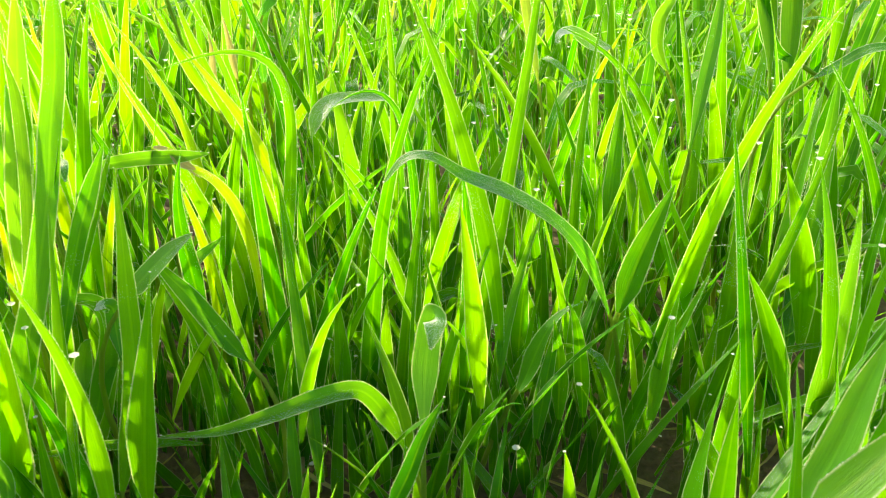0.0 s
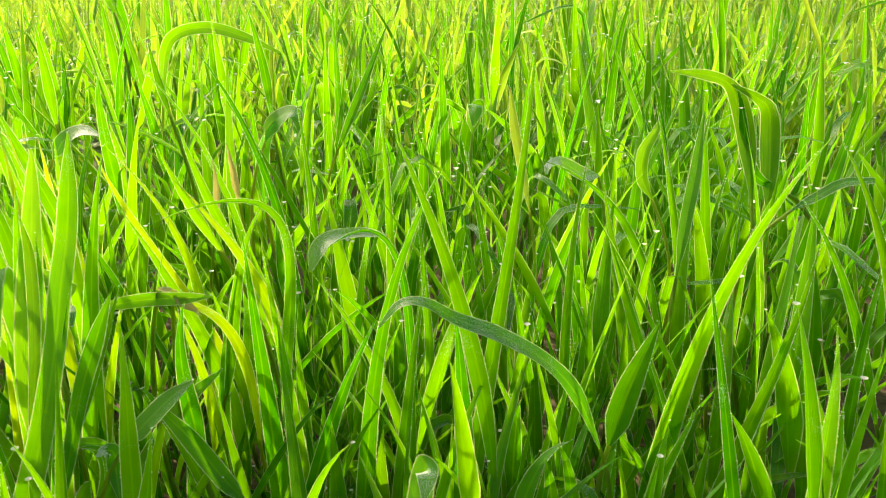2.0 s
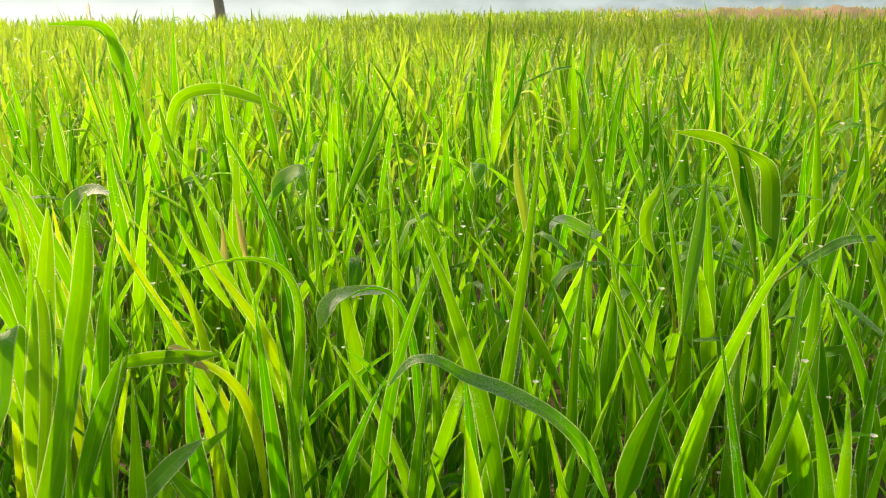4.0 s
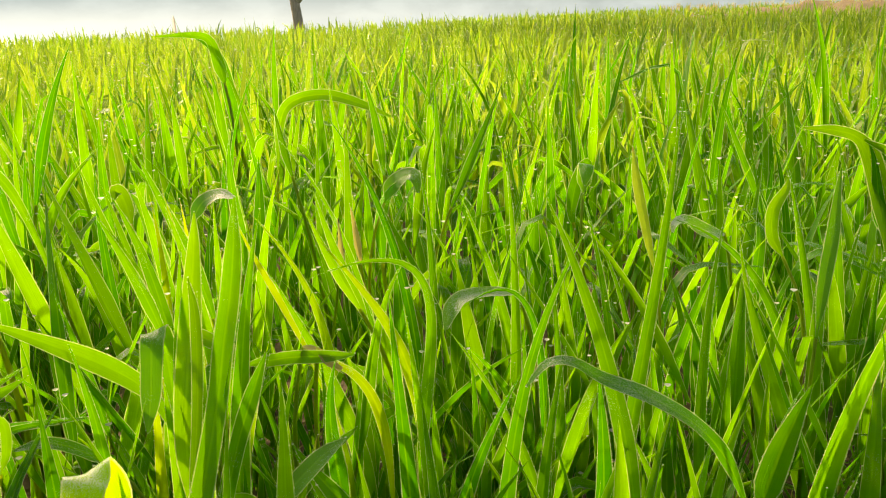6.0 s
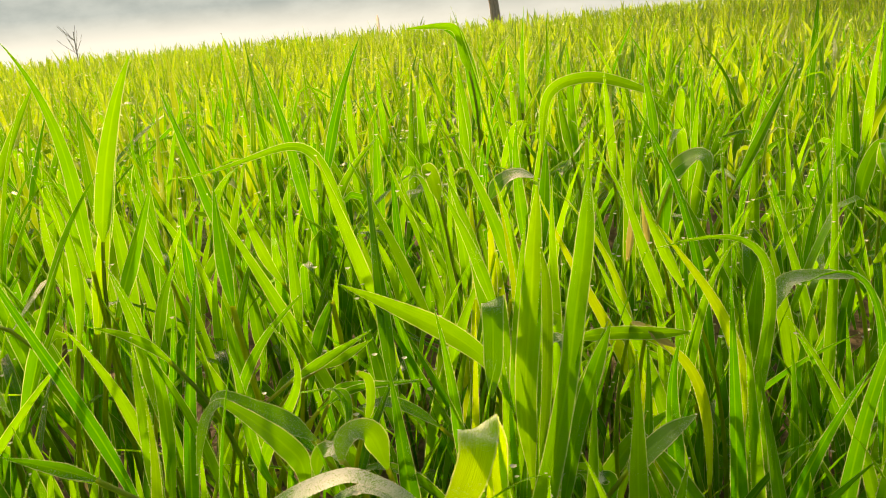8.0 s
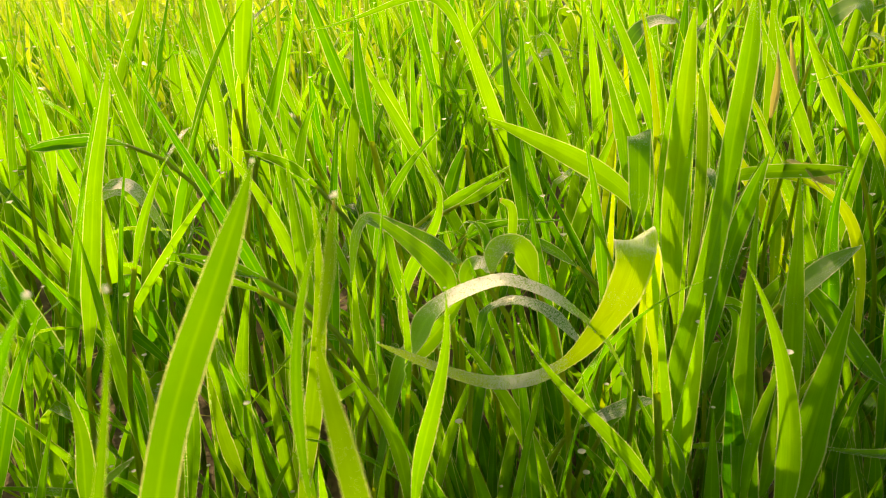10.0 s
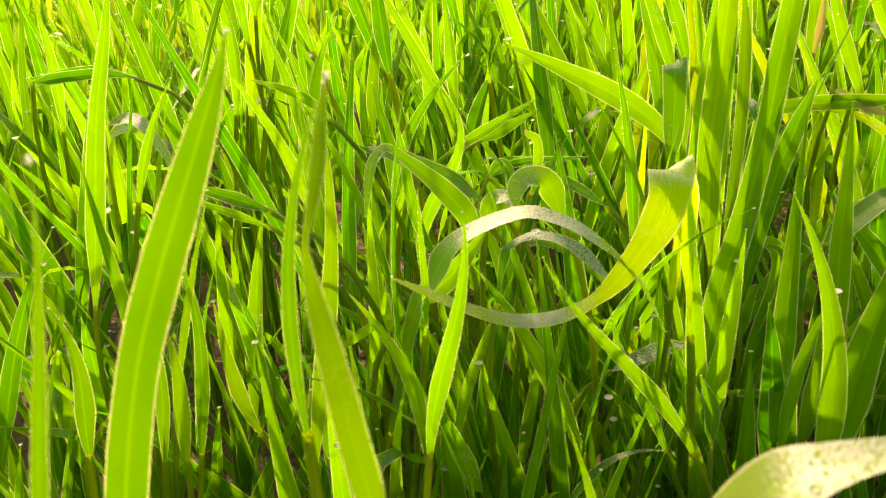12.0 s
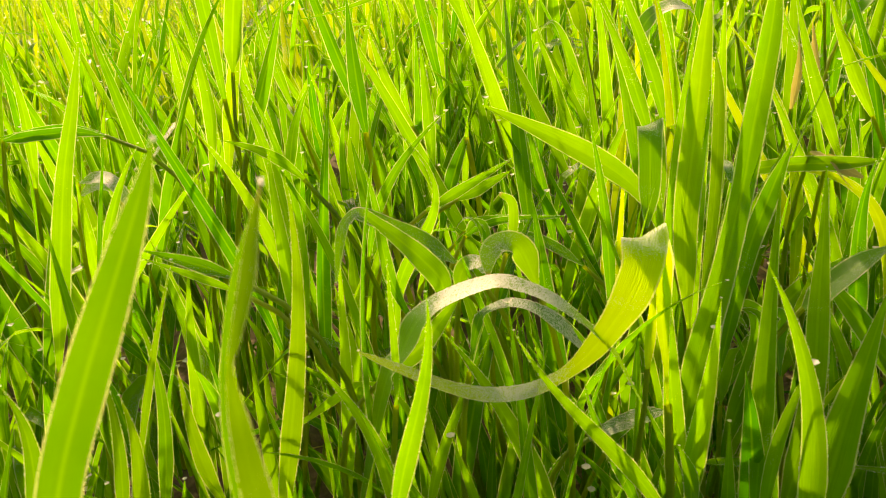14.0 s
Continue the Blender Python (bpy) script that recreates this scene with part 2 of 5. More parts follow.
TREE_LEAF = leaf_material("tree_leaf", (0.03, 0.08, 0.015), (0.07, 0.14, 0.03), (0.06, 0.16, 0.01), (0.12, 0.26, 0.02), 0.35, 0.5, 0.0)
SOIL = soil_material("soil", (0.08, 0.055, 0.03), (0.26, 0.18, 0.10))
DRY_SOIL = soil_material("dry_soil", (0.25, 0.19, 0.11), (0.46, 0.37, 0.23))
FAR_CROP, MIST_GLOW = crop_material(), mist_glow_material()
# bark lightened to stand in for mist over the trunk
BARK = bark_material("bark", (0.34, 0.28, 0.22), (0.58, 0.50, 0.42))
def pale_post_material():
    """Pale post that lets light through, to stand in for the mist paling it."""
    n = Nodes("pale_post")
    stain = n.add("ShaderNodeTexNoise", [("Vector", n.add("ShaderNodeTexCoord").outputs["Object"]), ("Scale", 14.0), ("Detail", 4.0)]).outputs["Fac"]
    colour = n.ramp(stain, (0.3, (0.70, 0.66, 0.58)), (0.7, (0.88, 0.86, 0.80)))
    face = n.add("ShaderNodeBsdfPrincipled", [("Base Color", colour), ("Roughness", 0.5)])
    lit = n.add("ShaderNodeBsdfTranslucent", [("Color", colour)])
    return n.finish(n.add("ShaderNodeMixShader", [(0, 0.6), (1, face.outputs[0]), (2, lit.outputs[0])]).outputs[0])


PALE_POST = pale_post_material()
# pale twigs: mist over the shrub is put into their colour
TWIG = bark_material("twig", (0.45, 0.43, 0.40), (0.65, 0.62, 0.58))


# ---------------------------------------------------------------- mesh helpers
def mesh_of(name, verts, faces, material, uvs=None, smooth=True):
    """A mesh from arrays: verts (N, 3), quads (M, 4), uvs per vertex (N, 2)."""
    me = bpy.data.meshes.new(name)
    verts, faces = np.asarray(verts, np.float32), np.asarray(faces, np.int32)
    me.vertices.add(len(verts))
    me.vertices.foreach_set("co", verts.ravel())
    me.loops.add(faces.size)
    me.loops.foreach_set("vertex_index", faces.ravel())
    me.polygons.add(len(faces))
    me.polygons.foreach_set("loop_start", np.arange(0, faces.size, faces.shape[1], dtype=np.int32))
    me.polygons.foreach_set("use_smooth", np.full(len(faces), smooth))
    if uvs is not None:
        layer = me.uv_layers.new(name="UVMap")
        layer.data.foreach_set("uv", np.asarray(uvs, np.float32)[faces.ravel()].ravel())
    me.materials.append(material)
    me.update(calc_edges=True)
    me.validate()
    return me


def unit(v):
    return v / np.maximum(np.linalg.norm(v, axis=-1, keepdims=True), 1e-9)


def ribbons(line, facing, width, fold, twist, across=3, root=0.30, taper=1.75):
    """Leaves along centre lines. line (N, K, 3); facing (N, 3): where the upper side looks; width, fold, twist (N,).
    Returns verts, quads and uvs of all of them."""
    count, steps = line.shape[:2]
    s = np.linspace(0, 1, steps)
    tangent = unit(np.gradient(line, axis=1))
    side = unit(np.cross(tangent, np.broadcast_to(facing[:, None], line.shape)))
    up = unit(np.cross(side, tangent))
    turn = (twist[:, None] * s)[..., None]
    side, up = side * np.cos(turn) + up * np.sin(turn), up * np.cos(turn) - side * np.sin(turn)
    profile = np.minimum(1, root + 2.2 * s) * np.maximum(1 - s ** taper, 0.0)
    profile[-1] = 0.012
    half = 0.5 * width[:, None] * profile
    u = np.linspace(-1, 1, across)
    verts = (line[:, :, None] + side[:, :, None] * (half[..., None] * u)[..., None]
             + up[:, :, None] * (half[..., None] * (np.abs(u) ** 1.3 - 0.5) * fold[:, None, None])[..., None])
    uvs = np.stack(np.broadcast_arrays((u * 0.5 + 0.5)[None, None], s[None, :, None] + 0 * half[..., None]), axis=-1)
    i, j = np.meshgrid(np.arange(steps - 1), np.arange(across - 1), indexing="ij")
    quad = np.stack([i * across + j, i * across + j + 1, (i + 1) * across + j + 1, (i + 1) * across + j], -1).reshape(-1, 4)
    quads = quad[None] + (np.arange(count) * steps * across)[:, None, None]
    return verts.reshape(-1, 3), quads.reshape(-1, 4), uvs.reshape(-1, 2)


def arcs(rng, base, heading, length, lean, droop, steps, sway=0.15):
    """Centre lines that rise from base and bow over: lean and droop are the angles from upright at the root and the tip."""
    s = np.linspace(0, 1, steps)
    power = rng.uniform(1.2, 2.6, len(base))[:, None]
    fold = np.clip((s - 0.50) / 0.15, 0, 1)
    bend = np.where((droop > 1.5)[:, None], 0.15 * s + 0.85 * fold * fold * (3 - 2 * fold), s ** power)
    angle = lean[:, None] + (droop - lean)[:, None] * bend
    curl = heading[:, None] + rng.normal(0, sway, len(base))[:, None] * s
    way = np.stack([np.sin(angle) * np.cos(curl), np.sin(angle) * np.sin(curl), np.cos(angle)], -1)
    step = length[:, None, None] / (steps - 1) * 0.5 * (way[:, 1:] + way[:, :-1])
    return np.concatenate([base[:, None], base[:, None] + np.cumsum(step, axis=1)], axis=1)


def tillers(rng, spots, steps, across, leaves, size, width, folded=0.22):
    """Wheat shoots on the spots (N, 2): some leaves each, one above another on opposite sides, most of them straight lances."""
    lines, faces, widths = [], [], []
    count = len(spots)
    turn0 = rng.uniform(0, 2 * np.pi, count)
    tall = size * rng.normal(1.0, 0.17, count).clip(0.6, 1.42)
    stem_lean = np.stack([rng.normal(0, 0.26, count), rng.normal(0, 0.26, count)], 1)
    for k in range(leaves):
        heading = turn0 + k * np.pi + rng.normal(0, 0.6, count)
        height = tall * (0.04 + 0.15 * k)
        foot = np.concatenate([spots + rng.normal(0, 0.006, spots.shape) + stem_lean * height[:, None], height[:, None]], 1)
        length = tall * rng.uniform(0.46, 0.80, count) * (1.0 - 0.08 * abs(k - 1))
        lean = np.abs(rng.normal(0.16 + 0.14 * (leaves - k) / leaves, 0.30, count))
        droop = lean + np.abs(rng.normal(0.10, 0.28, count))
        bent = rng.random(count) < folded
        droop = np.where(bent, rng.uniform(1.7, 2.7, count), droop)
        lines.append(arcs(rng, foot, heading, length, lean, droop, steps, 0.10))
        faces.append(np.stack([-np.cos(heading) * 0.8, -np.sin(heading) * 0.8, np.full(count, 0.6)], 1))
        widths.append(width * rng.uniform(0.55, 1.25, count))
    line, facing, wide = np.concatenate(lines), np.concatenate(faces), np.concatenate(widths)
    return ribbons(line, facing, wide, rng.uniform(0.15, 0.7, len(line)), rng.normal(0, 0.9, len(line)), across)


# ---------------------------------------------------------------- ground and distance
def field_edge(left):
    """How far the wheat reaches, by the angle to the left of straight ahead: it ends sooner there, on a low terrace edge."""
    return np.interp(left, [-20, 2, 12, 20, 56, 70], [36, 33, 27, 19, 20, 24])


def ground():
    rings = np.concatenate([np.linspace(0, 3, 60), 3 * 1.12 ** np.arange(1, 60)])
    turns = np.linspace(0, 2 * np.pi, 97)[:-1]
    r, a = np.meshgrid(rings, turns, indexing="ij")
    x, y = r * np.cos(a), r * np.sin(a)
    left = np.degrees(np.arctan2(-x, y))
    past = np.clip((r - field_edge(left) - 0.4) / 4.0, 0, 1)
    z = -1.3 * past * past * (3 - 2 * past) + 0.012 * np.sin(9 * x + 2 * np.sin(5 * y)) * np.sin(8 * y) * np.exp(-r / 6) - 0.006
    i, j = np.meshgrid(np.arange(len(rings) - 1), np.arange(96), indexing="ij")
    q = np.stack([i * 96 + j, (i + 1) * 96 + j, (i + 1) * 96 + (j + 1) % 96, i * 96 + (j + 1) % 96], -1).reshape(-1, 4)
    me = mesh_of("ground", np.stack([x, y, z], -1).reshape(-1, 3), q, SOIL)
    me.materials.append(FAR_CROP)
    me.polygons.foreach_set("material_index", (rings[i.ravel()] > 1.7).astype(np.int32))
    ob = new("ground", me)
    return tagged(ob, "brown damp field soil between the wheat", "ground", kind="structure")


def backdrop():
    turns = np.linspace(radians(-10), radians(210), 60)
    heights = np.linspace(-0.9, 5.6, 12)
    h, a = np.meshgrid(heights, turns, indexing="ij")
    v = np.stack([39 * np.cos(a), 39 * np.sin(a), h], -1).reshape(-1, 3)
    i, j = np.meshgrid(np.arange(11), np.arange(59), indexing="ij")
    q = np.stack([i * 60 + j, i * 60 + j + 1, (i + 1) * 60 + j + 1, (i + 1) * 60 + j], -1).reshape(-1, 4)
    ob = new("backdrop", mesh_of("backdrop", v, q, MIST_GLOW))
    return tagged(ob, "glowing backdrop painted with pale grey woods in morning mist", "backdrop", kind="structure")


ground()
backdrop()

# ---------------------------------------------------------------- wheat shoots
STAND = np.array([-0.03, 0.0, 0.40])          # where the field is looked at from
rng = np.random.default_rng(11)


def bezier(points, steps):
    u = np.linspace(0, 1, steps)[:, None]
    a, b, c, d = np.asarray(points, float)
    return (1 - u) ** 3 * a + 3 * u * (1 - u) ** 2 * b + 3 * u * u * (1 - u) * c + u ** 3 * d


def tube(line, radii, sides=6):
    """A round stalk along a line."""
    tangent = unit(np.gradient(line, axis=0))
    first = unit(np.cross(tangent, np.array([0.31, 0.95, 0.02])))
    second = np.cross(tangent, first)
    a = np.linspace(0, 2 * np.pi, sides, endpoint=False)
    ring = first[:, None] * np.cos(a)[:, None] + second[:, None] * np.sin(a)[:, None]
    v = line[:, None] + ring * np.asarray(radii)[:, None, None]
    i, j = np.meshgrid(np.arange(len(line) - 1), np.arange(sides), indexing="ij")
    q = np.stack([i * sides + j, i * sides + (j + 1) % sides, (i + 1) * sides + (j + 1) % sides, (i + 1) * sides + j], -1)
    uv = np.stack(np.broadcast_arrays((np.arange(sides) / sides)[None], np.linspace(0, 0.8, len(line))[:, None]), -1)
    return v.reshape(-1, 3), q.reshape(-1, 4), uv.reshape(-1, 2)


def part(name, data, material, parent, label=""):
    """One mesh under a thing, from verts, quads and uvs in the thing's own space."""
    verts, quads, uvs = data
    ob = new(name, mesh_of(name, verts, quads, material, uvs))
    ob.parent = parent
    return tagged(ob, label)


DEW = []                                        # edge points and normals where drops cling


def leaf_along(line, facing, width, fold, twist, across=5, root=0.30, taper=1.75):
    return ribbons(line[None], np.asarray(facing, float)[None], np.array([width]), np.array([fold]), np.array([twist]), across, root, taper)


def blade(points, material=LEAF, lie=0.0, fold=0.25, face=None):
    """A wheat shoot whose leading leaf passes through points (x, y, z, width), from its root to its tip, and may double back on itself.
    lie: how far it turns its face from the onlooker (0) to the sky (1), or that at each point; face: where it looks instead."""
    global rng
    pts = np.array(points)
    rng = np.random.default_rng(int(1e6 * np.abs(pts[0] + pts[-1]).sum()))
    padded = np.concatenate([[2 * pts[0] - pts[1]], pts, [2 * pts[-1] - pts[-2]]])
    steps = 6 * (len(pts) - 1) + 1
    u = np.linspace(0, len(pts) - 1 - 1e-6, steps)
    k, f = u.astype(int), (u % 1)[:, None]
    a, b, c, d = padded[k], padded[k + 1], padded[k + 2], padded[k + 3]
    line = 0.5 * (2 * b + (c - a) * f + (2 * a - 5 * b + 4 * c - d) * f ** 2 + (3 * b - a - 3 * c + d) * f ** 3)
    width, line = np.maximum(line[:, 3], 0.0002), line[:, :3]
    line[:, 2] = np.maximum(line[:, 2], 0.004)
    tangent = unit(np.gradient(line, axis=0))
    lie = np.interp(u, np.arange(len(pts)), np.broadcast_to(lie, len(pts)))
    view = unit((1 - lie)[:, None] * unit(STAND - line) + lie[:, None] * np.array([0, 0, 1.0]))
    cross = np.cross(tangent, view if face is None else np.broadcast_to(np.array(face), view.shape))
    sides = [unit(cross[0])]
    for i in range(1, steps):
        keep = sides[-1] - tangent[i] * (sides[-1] @ tangent[i])
        new_side = cross[i] * (1 if cross[i] @ sides[-1] >= 0 else -1)
        share = min(1.0, float(np.linalg.norm(new_side)) * 1.3) ** 2
        sides.append(unit(share * unit(new_side) + (1 - share) * unit(keep)))
    side = np.array(sides)
    up = np.cross(side, tangent)
    across = np.linspace(-1, 1, 7)
    half = 0.5 * width / np.maximum(0.65, (view * unit(STAND - line)).sum(1)) * np.minimum(1, 0.22 + 5 * np.linspace(0, 1, steps))
    sag = (np.abs(across) ** 1.4 - 0.5) * fold
    v = line[:, None] + side[:, None] * (half[:, None] * across)[..., None] + up[:, None] * (half[:, None] * sag)[..., None]
    uv = np.stack(np.broadcast_arrays((across * 0.5 + 0.5)[None], np.linspace(0, 1, steps)[:, None]), -1)
    i, j = np.meshgrid(np.arange(steps - 1), np.arange(6), indexing="ij")
    q = np.stack([i * 7 + j, i * 7 + j + 1, (i + 1) * 7 + j + 1, (i + 1) * 7 + j], -1).reshape(-1, 4)
    start = line[0]
    away = unit(start[:2] - STAND[:2]) * 0.006
    base = np.array([start[0] + away[0], start[1] + away[1], 0.0])
    thing = new("wheat_shoot")
    thing.location = base
    tagged(thing, BLADE_LABELS.get(material.name, "green wheat shoot with a long bending leaf"), "wheat", "wheat shoots in the field")
    part("leaf", ((v.reshape(-1, 3) - base), q, uv.reshape(-1, 2)), material, thing)
    DEW.append((v[:, [0, 1, 3, 5, 6]], float(width.max())))
    top = start - base
    if top[2] > 0.012:
        lead = unit(line[1] - line[0])
        lead = lead if lead[2] > 0.3 else unit(np.array([0.3 * lead[0], 0.3 * lead[1], 1.0]))
        stalk = bezier([(0, 0, -0.01), (0, 0, 0.3 * top[2]), top - 0.35 * lead * top[2], top], 12)
        part("stem", tube(stalk, np.linspace(0.0022, max(0.0012, 0.10 * float(width.max())), 12)), STEM, thing)
    for data in low_leaves(np.zeros(3), 1, min(0.12, 0.05 + 0.4 * max(start[2], 0.06)), 0.0):
        part("leaf", data, LEAF, thing)
    return thing


BLADE_LABELS = {"silvered_leaf": "wheat shoot with a bowed leaf silvered by dew", "dewy_leaf": "wheat shoot with a bent leaf grey with dew",
                "glowing_leaf": "wheat shoot with a broad leaf folded over, coloured backlit yellow", "lime_leaf": "wheat shoot with a lime-green sunlit leaf",
                "wet_glare_leaf": "wheat shoot with a broad bent wet leaf, sun glare in its colour", "straw": "wheat shoot with a withered straw-coloured leaf tip",
                "paler_leaf": "pale wheat shoot with a slender leaf"}


def low_leaves(base, count, reach, drooping=0.07):
    """Short lower leaves round a stem."""
    turn = rng.uniform(0, 2 * np.pi)
    for k in range(count):
        way = turn + k * 2.6 + rng.normal(0, 0.4)
        foot = np.array([[0.0, 0.0, 0.015 + 0.02 * k]]) + base
        droop = rng.uniform(1.4, 2.6) if rng.random() < drooping else rng.uniform(0.2, 0.7)
        line = arcs(rng, foot, np.array([way]), np.array([reach * rng.uniform(0.7, 1.1)]), np.array([rng.uniform(0.05, 0.28)]),
                    np.array([droop]), 11)[0]
        yield leaf_along(line, (-math.cos(way) * 0.8, -math.sin(way) * 0.8, 0.6), rng.uniform(0.009, 0.013), 0.3, rng.normal(0, 0.5), 3)


def shoot(root, rise, bow, tip, width, side, material=LEAF):
    """A wheat shoot whose leading leaf runs along a cubic curve from root to tip; side: what its upper face looks at."""
    global rng
    rng = np.random.default_rng(int(1e6 * (abs(root[0]) + 7 * abs(root[1]) + 49 * abs(tip[2]))))
    points = np.array([root, rise, bow, tip])
    line = bezier(points, 22)
    line[:, 2] = np.maximum(line[:, 2], 0.004)
    middle = line[11]
    to_stand = unit(STAND - middle)
    yaw = float(np.clip(rng.normal(0, 0.38), -0.75, 0.75)) if np.linalg.norm(STAND - middle) > 0.25 else 0.0
    width = width * (1.08 if np.linalg.norm(STAND - middle) > 0.25 else 1.0) / math.cos(yaw)
    to_stand = np.array([to_stand[0] * math.cos(yaw) - to_stand[1] * math.sin(yaw),
                         to_stand[0] * math.sin(yaw) + to_stand[1] * math.cos(yaw), to_stand[2]])
    facing = to_stand if side == "eye" else unit(0.45 * to_stand + np.array([0, 0, 1.0]))
    lean = (line[0] - line[3])[:2]
    start = line[0]
    away = unit(start[:2] - STAND[:2]) * 0.003
    foot = start[:2] + away + lean / max(np.linalg.norm(lean), 1e-6) * (0.0 if line[3][2] < line[0][2] else min(0.25 * start[2], 0.03))
    base = np.array([foot[0], foot[1], 0.0])
    thing = new("wheat_shoot")
    thing.location = base
    arching = side == "up"
    if material is BACKLIT or material is LIME:
        tagged(thing, "wheat shoot with a broad leaf in backlit yellow-green", "wheat", "wheat shoots in the field")
    elif material is STRAW:
        tagged(thing, "wheat shoot with a withered straw-coloured leaf tip", "wheat", "wheat shoots in the field")
    elif material is DUSTY or material is SILVER:
        tagged(thing, "wheat shoot with a bent leaf silvered by dew", "wheat", "wheat shoots in the field")
    elif arching:
        tagged(thing, "green wheat shoot with an arching leaf", "wheat", "wheat shoots in the field")
    else:
        tagged(thing, "green wheat shoot with an upright tapering leaf", "wheat", "wheat shoots in the field")
    v, q, uv = leaf_along(line, facing, width * (1.04 if side == "eye" else 1.25), rng.uniform(0.15, 0.5), rng.normal(0, 0.25), 5)
    part("leaf", (v - base, q, uv), material, thing)
    DEW.append((v.reshape(22, 5, 3), width))
    top = start - base
    way = unit(line[2] - line[0])
    if way[2] < 0.3:                            # a leaf that hangs or lies over leaves an upright stem
        way = unit(np.array([0.3 * way[0], 0.3 * way[1], 1.0]))
    stalk = bezier([(0, 0, -0.01), (0, 0, 0.3 * top[2]), top - 0.35 * way * top[2], top], 12)
    part("stem", tube(stalk, np.linspace(0.0020, max(0.0012, 0.13 * width), 12)), STEM, thing)
    for data in low_leaves(np.zeros(3), 2, min(0.17, 0.05 + 0.6 * max(start[2], 0.06))):
        part("leaf", data, LEAF, thing)
    return thing


shoot((-0.0113, 0.4647, -0.0120), (-0.0093, 0.4651, 0.1221), (0.0217, 0.4705, 0.2537), (0.0279, 0.4715, 0.3867), 0.0121, "eye")
shoot((0.0135, 0.4277, 0.1277), (0.0085, 0.4268, 0.2038), (-0.0099, 0.4236, 0.2727), (-0.0400, 0.4184, 0.3427), 0.0119, "eye")
shoot((-0.0078, 0.4411, 0.0122), (-0.0082, 0.4410, 0.0866), (-0.0024, 0.4420, 0.1626), (-0.0121, 0.4404, 0.2365), 0.0162, "eye")
shoot((-0.0766, 0.4316, 0.0104), (-0.0613, 0.4343, 0.1123), (-0.0693, 0.4329, 0.2284), (-0.0152, 0.4423, 0.3193), 0.0117, "eye")
shoot((-0.0408, 0.4677, 0.0729), (-0.0458, 0.4669, 0.1412), (-0.0626, 0.4640, 0.1920), (-0.1018, 0.4572, 0.2460), 0.0083, "eye")
shoot((-0.1153, 0.4225, 0.0133), (-0.1034, 0.4245, 0.0904), (-0.0894, 0.4270, 0.1623), (-0.0529, 0.4333, 0.2320), 0.0142, "eye")
shoot((0.0979, 0.4725, -0.0019), (0.1089, 0.4744, 0.1112), (0.1153, 0.4755, 0.2345), (0.1858, 0.4877, 0.3288), 0.0163, "eye")
shoot((0.1522, 0.3971, 0.0823), (0.1418, 0.3953, 0.1523), (0.1272, 0.3928, 0.2210), (0.1125, 0.3903, 0.2903), 0.0078, "eye")
shoot((0.1352, 0.4600, 0.0166), (0.1333, 0.4597, 0.1076), (0.1769, 0.4673, 0.1882), (0.1822, 0.4682, 0.2772), 0.0108, "eye")
shoot((0.0872, 0.4879, -0.0191), (0.0886, 0.4882, 0.0584), (0.0704, 0.4850, 0.1372), (0.1042, 0.4909, 0.2104), 0.0120, "eye", DUSTY)
shoot((-0.1931, 0.6261, -0.2032), (-0.2095, 0.6232, -0.0544), (-0.1704, 0.6300, 0.2269), (-0.2834, 0.6104, 0.3418), 0.0122, "eye")
shoot((-0.1663, 0.6104, -0.0437), (-0.1696, 0.6099, 0.0907), (-0.1499, 0.6133, 0.2401), (-0.2302, 0.5994, 0.3571), 0.0132, "eye")
shoot((-0.1928, 0.5367, 0.0317), (-0.1822, 0.5386, 0.1519), (-0.2417, 0.5283, 0.1991), (-0.2744, 0.5226, 0.2989), 0.0121, "eye", BACKLIT)
shoot((-0.2043, 0.5214, 0.0925), (-0.2048, 0.5213, 0.1803), (-0.1974, 0.5226, 0.2353), (-0.2565, 0.5124, 0.3019), 0.0085, "eye", BACKLIT)
shoot((-0.1202, 0.4553, 0.1595), (-0.1193, 0.4555, 0.2310), (-0.1370, 0.4524, 0.2528), (-0.1757, 0.4457, 0.3034), 0.0086, "eye", BACKLIT)
shoot((-0.3667, 0.5535, -0.1589), (-0.3656, 0.5537, -0.0300), (-0.2972, 0.5656, 0.1478), (-0.3354, 0.5589, 0.2703), 0.0164, "eye", BACKLIT)
shoot((-0.2685, 0.4306, -0.0198), (-0.2521, 0.4334, 0.0660), (-0.2381, 0.4358, 0.1520), (-0.2107, 0.4406, 0.2354), 0.0102, "eye", BACKLIT)
shoot((-0.1389, 0.4479, 0.1289), (-0.1388, 0.4479, 0.2002), (-0.1457, 0.4467, 0.2415), (-0.2229, 0.4334, 0.2245), 0.0074, "eye", BACKLIT)
shoot((-0.2521, 0.4182, 0.0671), (-0.2363, 0.4210, 0.0960), (-0.2739, 0.4145, 0.2186), (-0.2320, 0.4217, 0.2266), 0.0080, "eye")
shoot((-0.3300, 0.4795, -0.0788), (-0.3181, 0.4815, 0.0273), (-0.3281, 0.4798, 0.1336), (-0.3140, 0.4822, 0.2390), 0.0130, "eye", BACKLIT)
shoot((-0.2603, 0.4419, 0.1199), (-0.2567, 0.4425, 0.1914), (-0.2547, 0.4429, 0.2646), (-0.2712, 0.4400, 0.3349), 0.0088, "eye", BACKLIT)
shoot((-0.1248, 0.3895, 0.0448), (-0.1317, 0.3883, 0.1022), (-0.1446, 0.3860, 0.1524), (-0.1725, 0.3812, 0.2023), 0.0120, "eye")
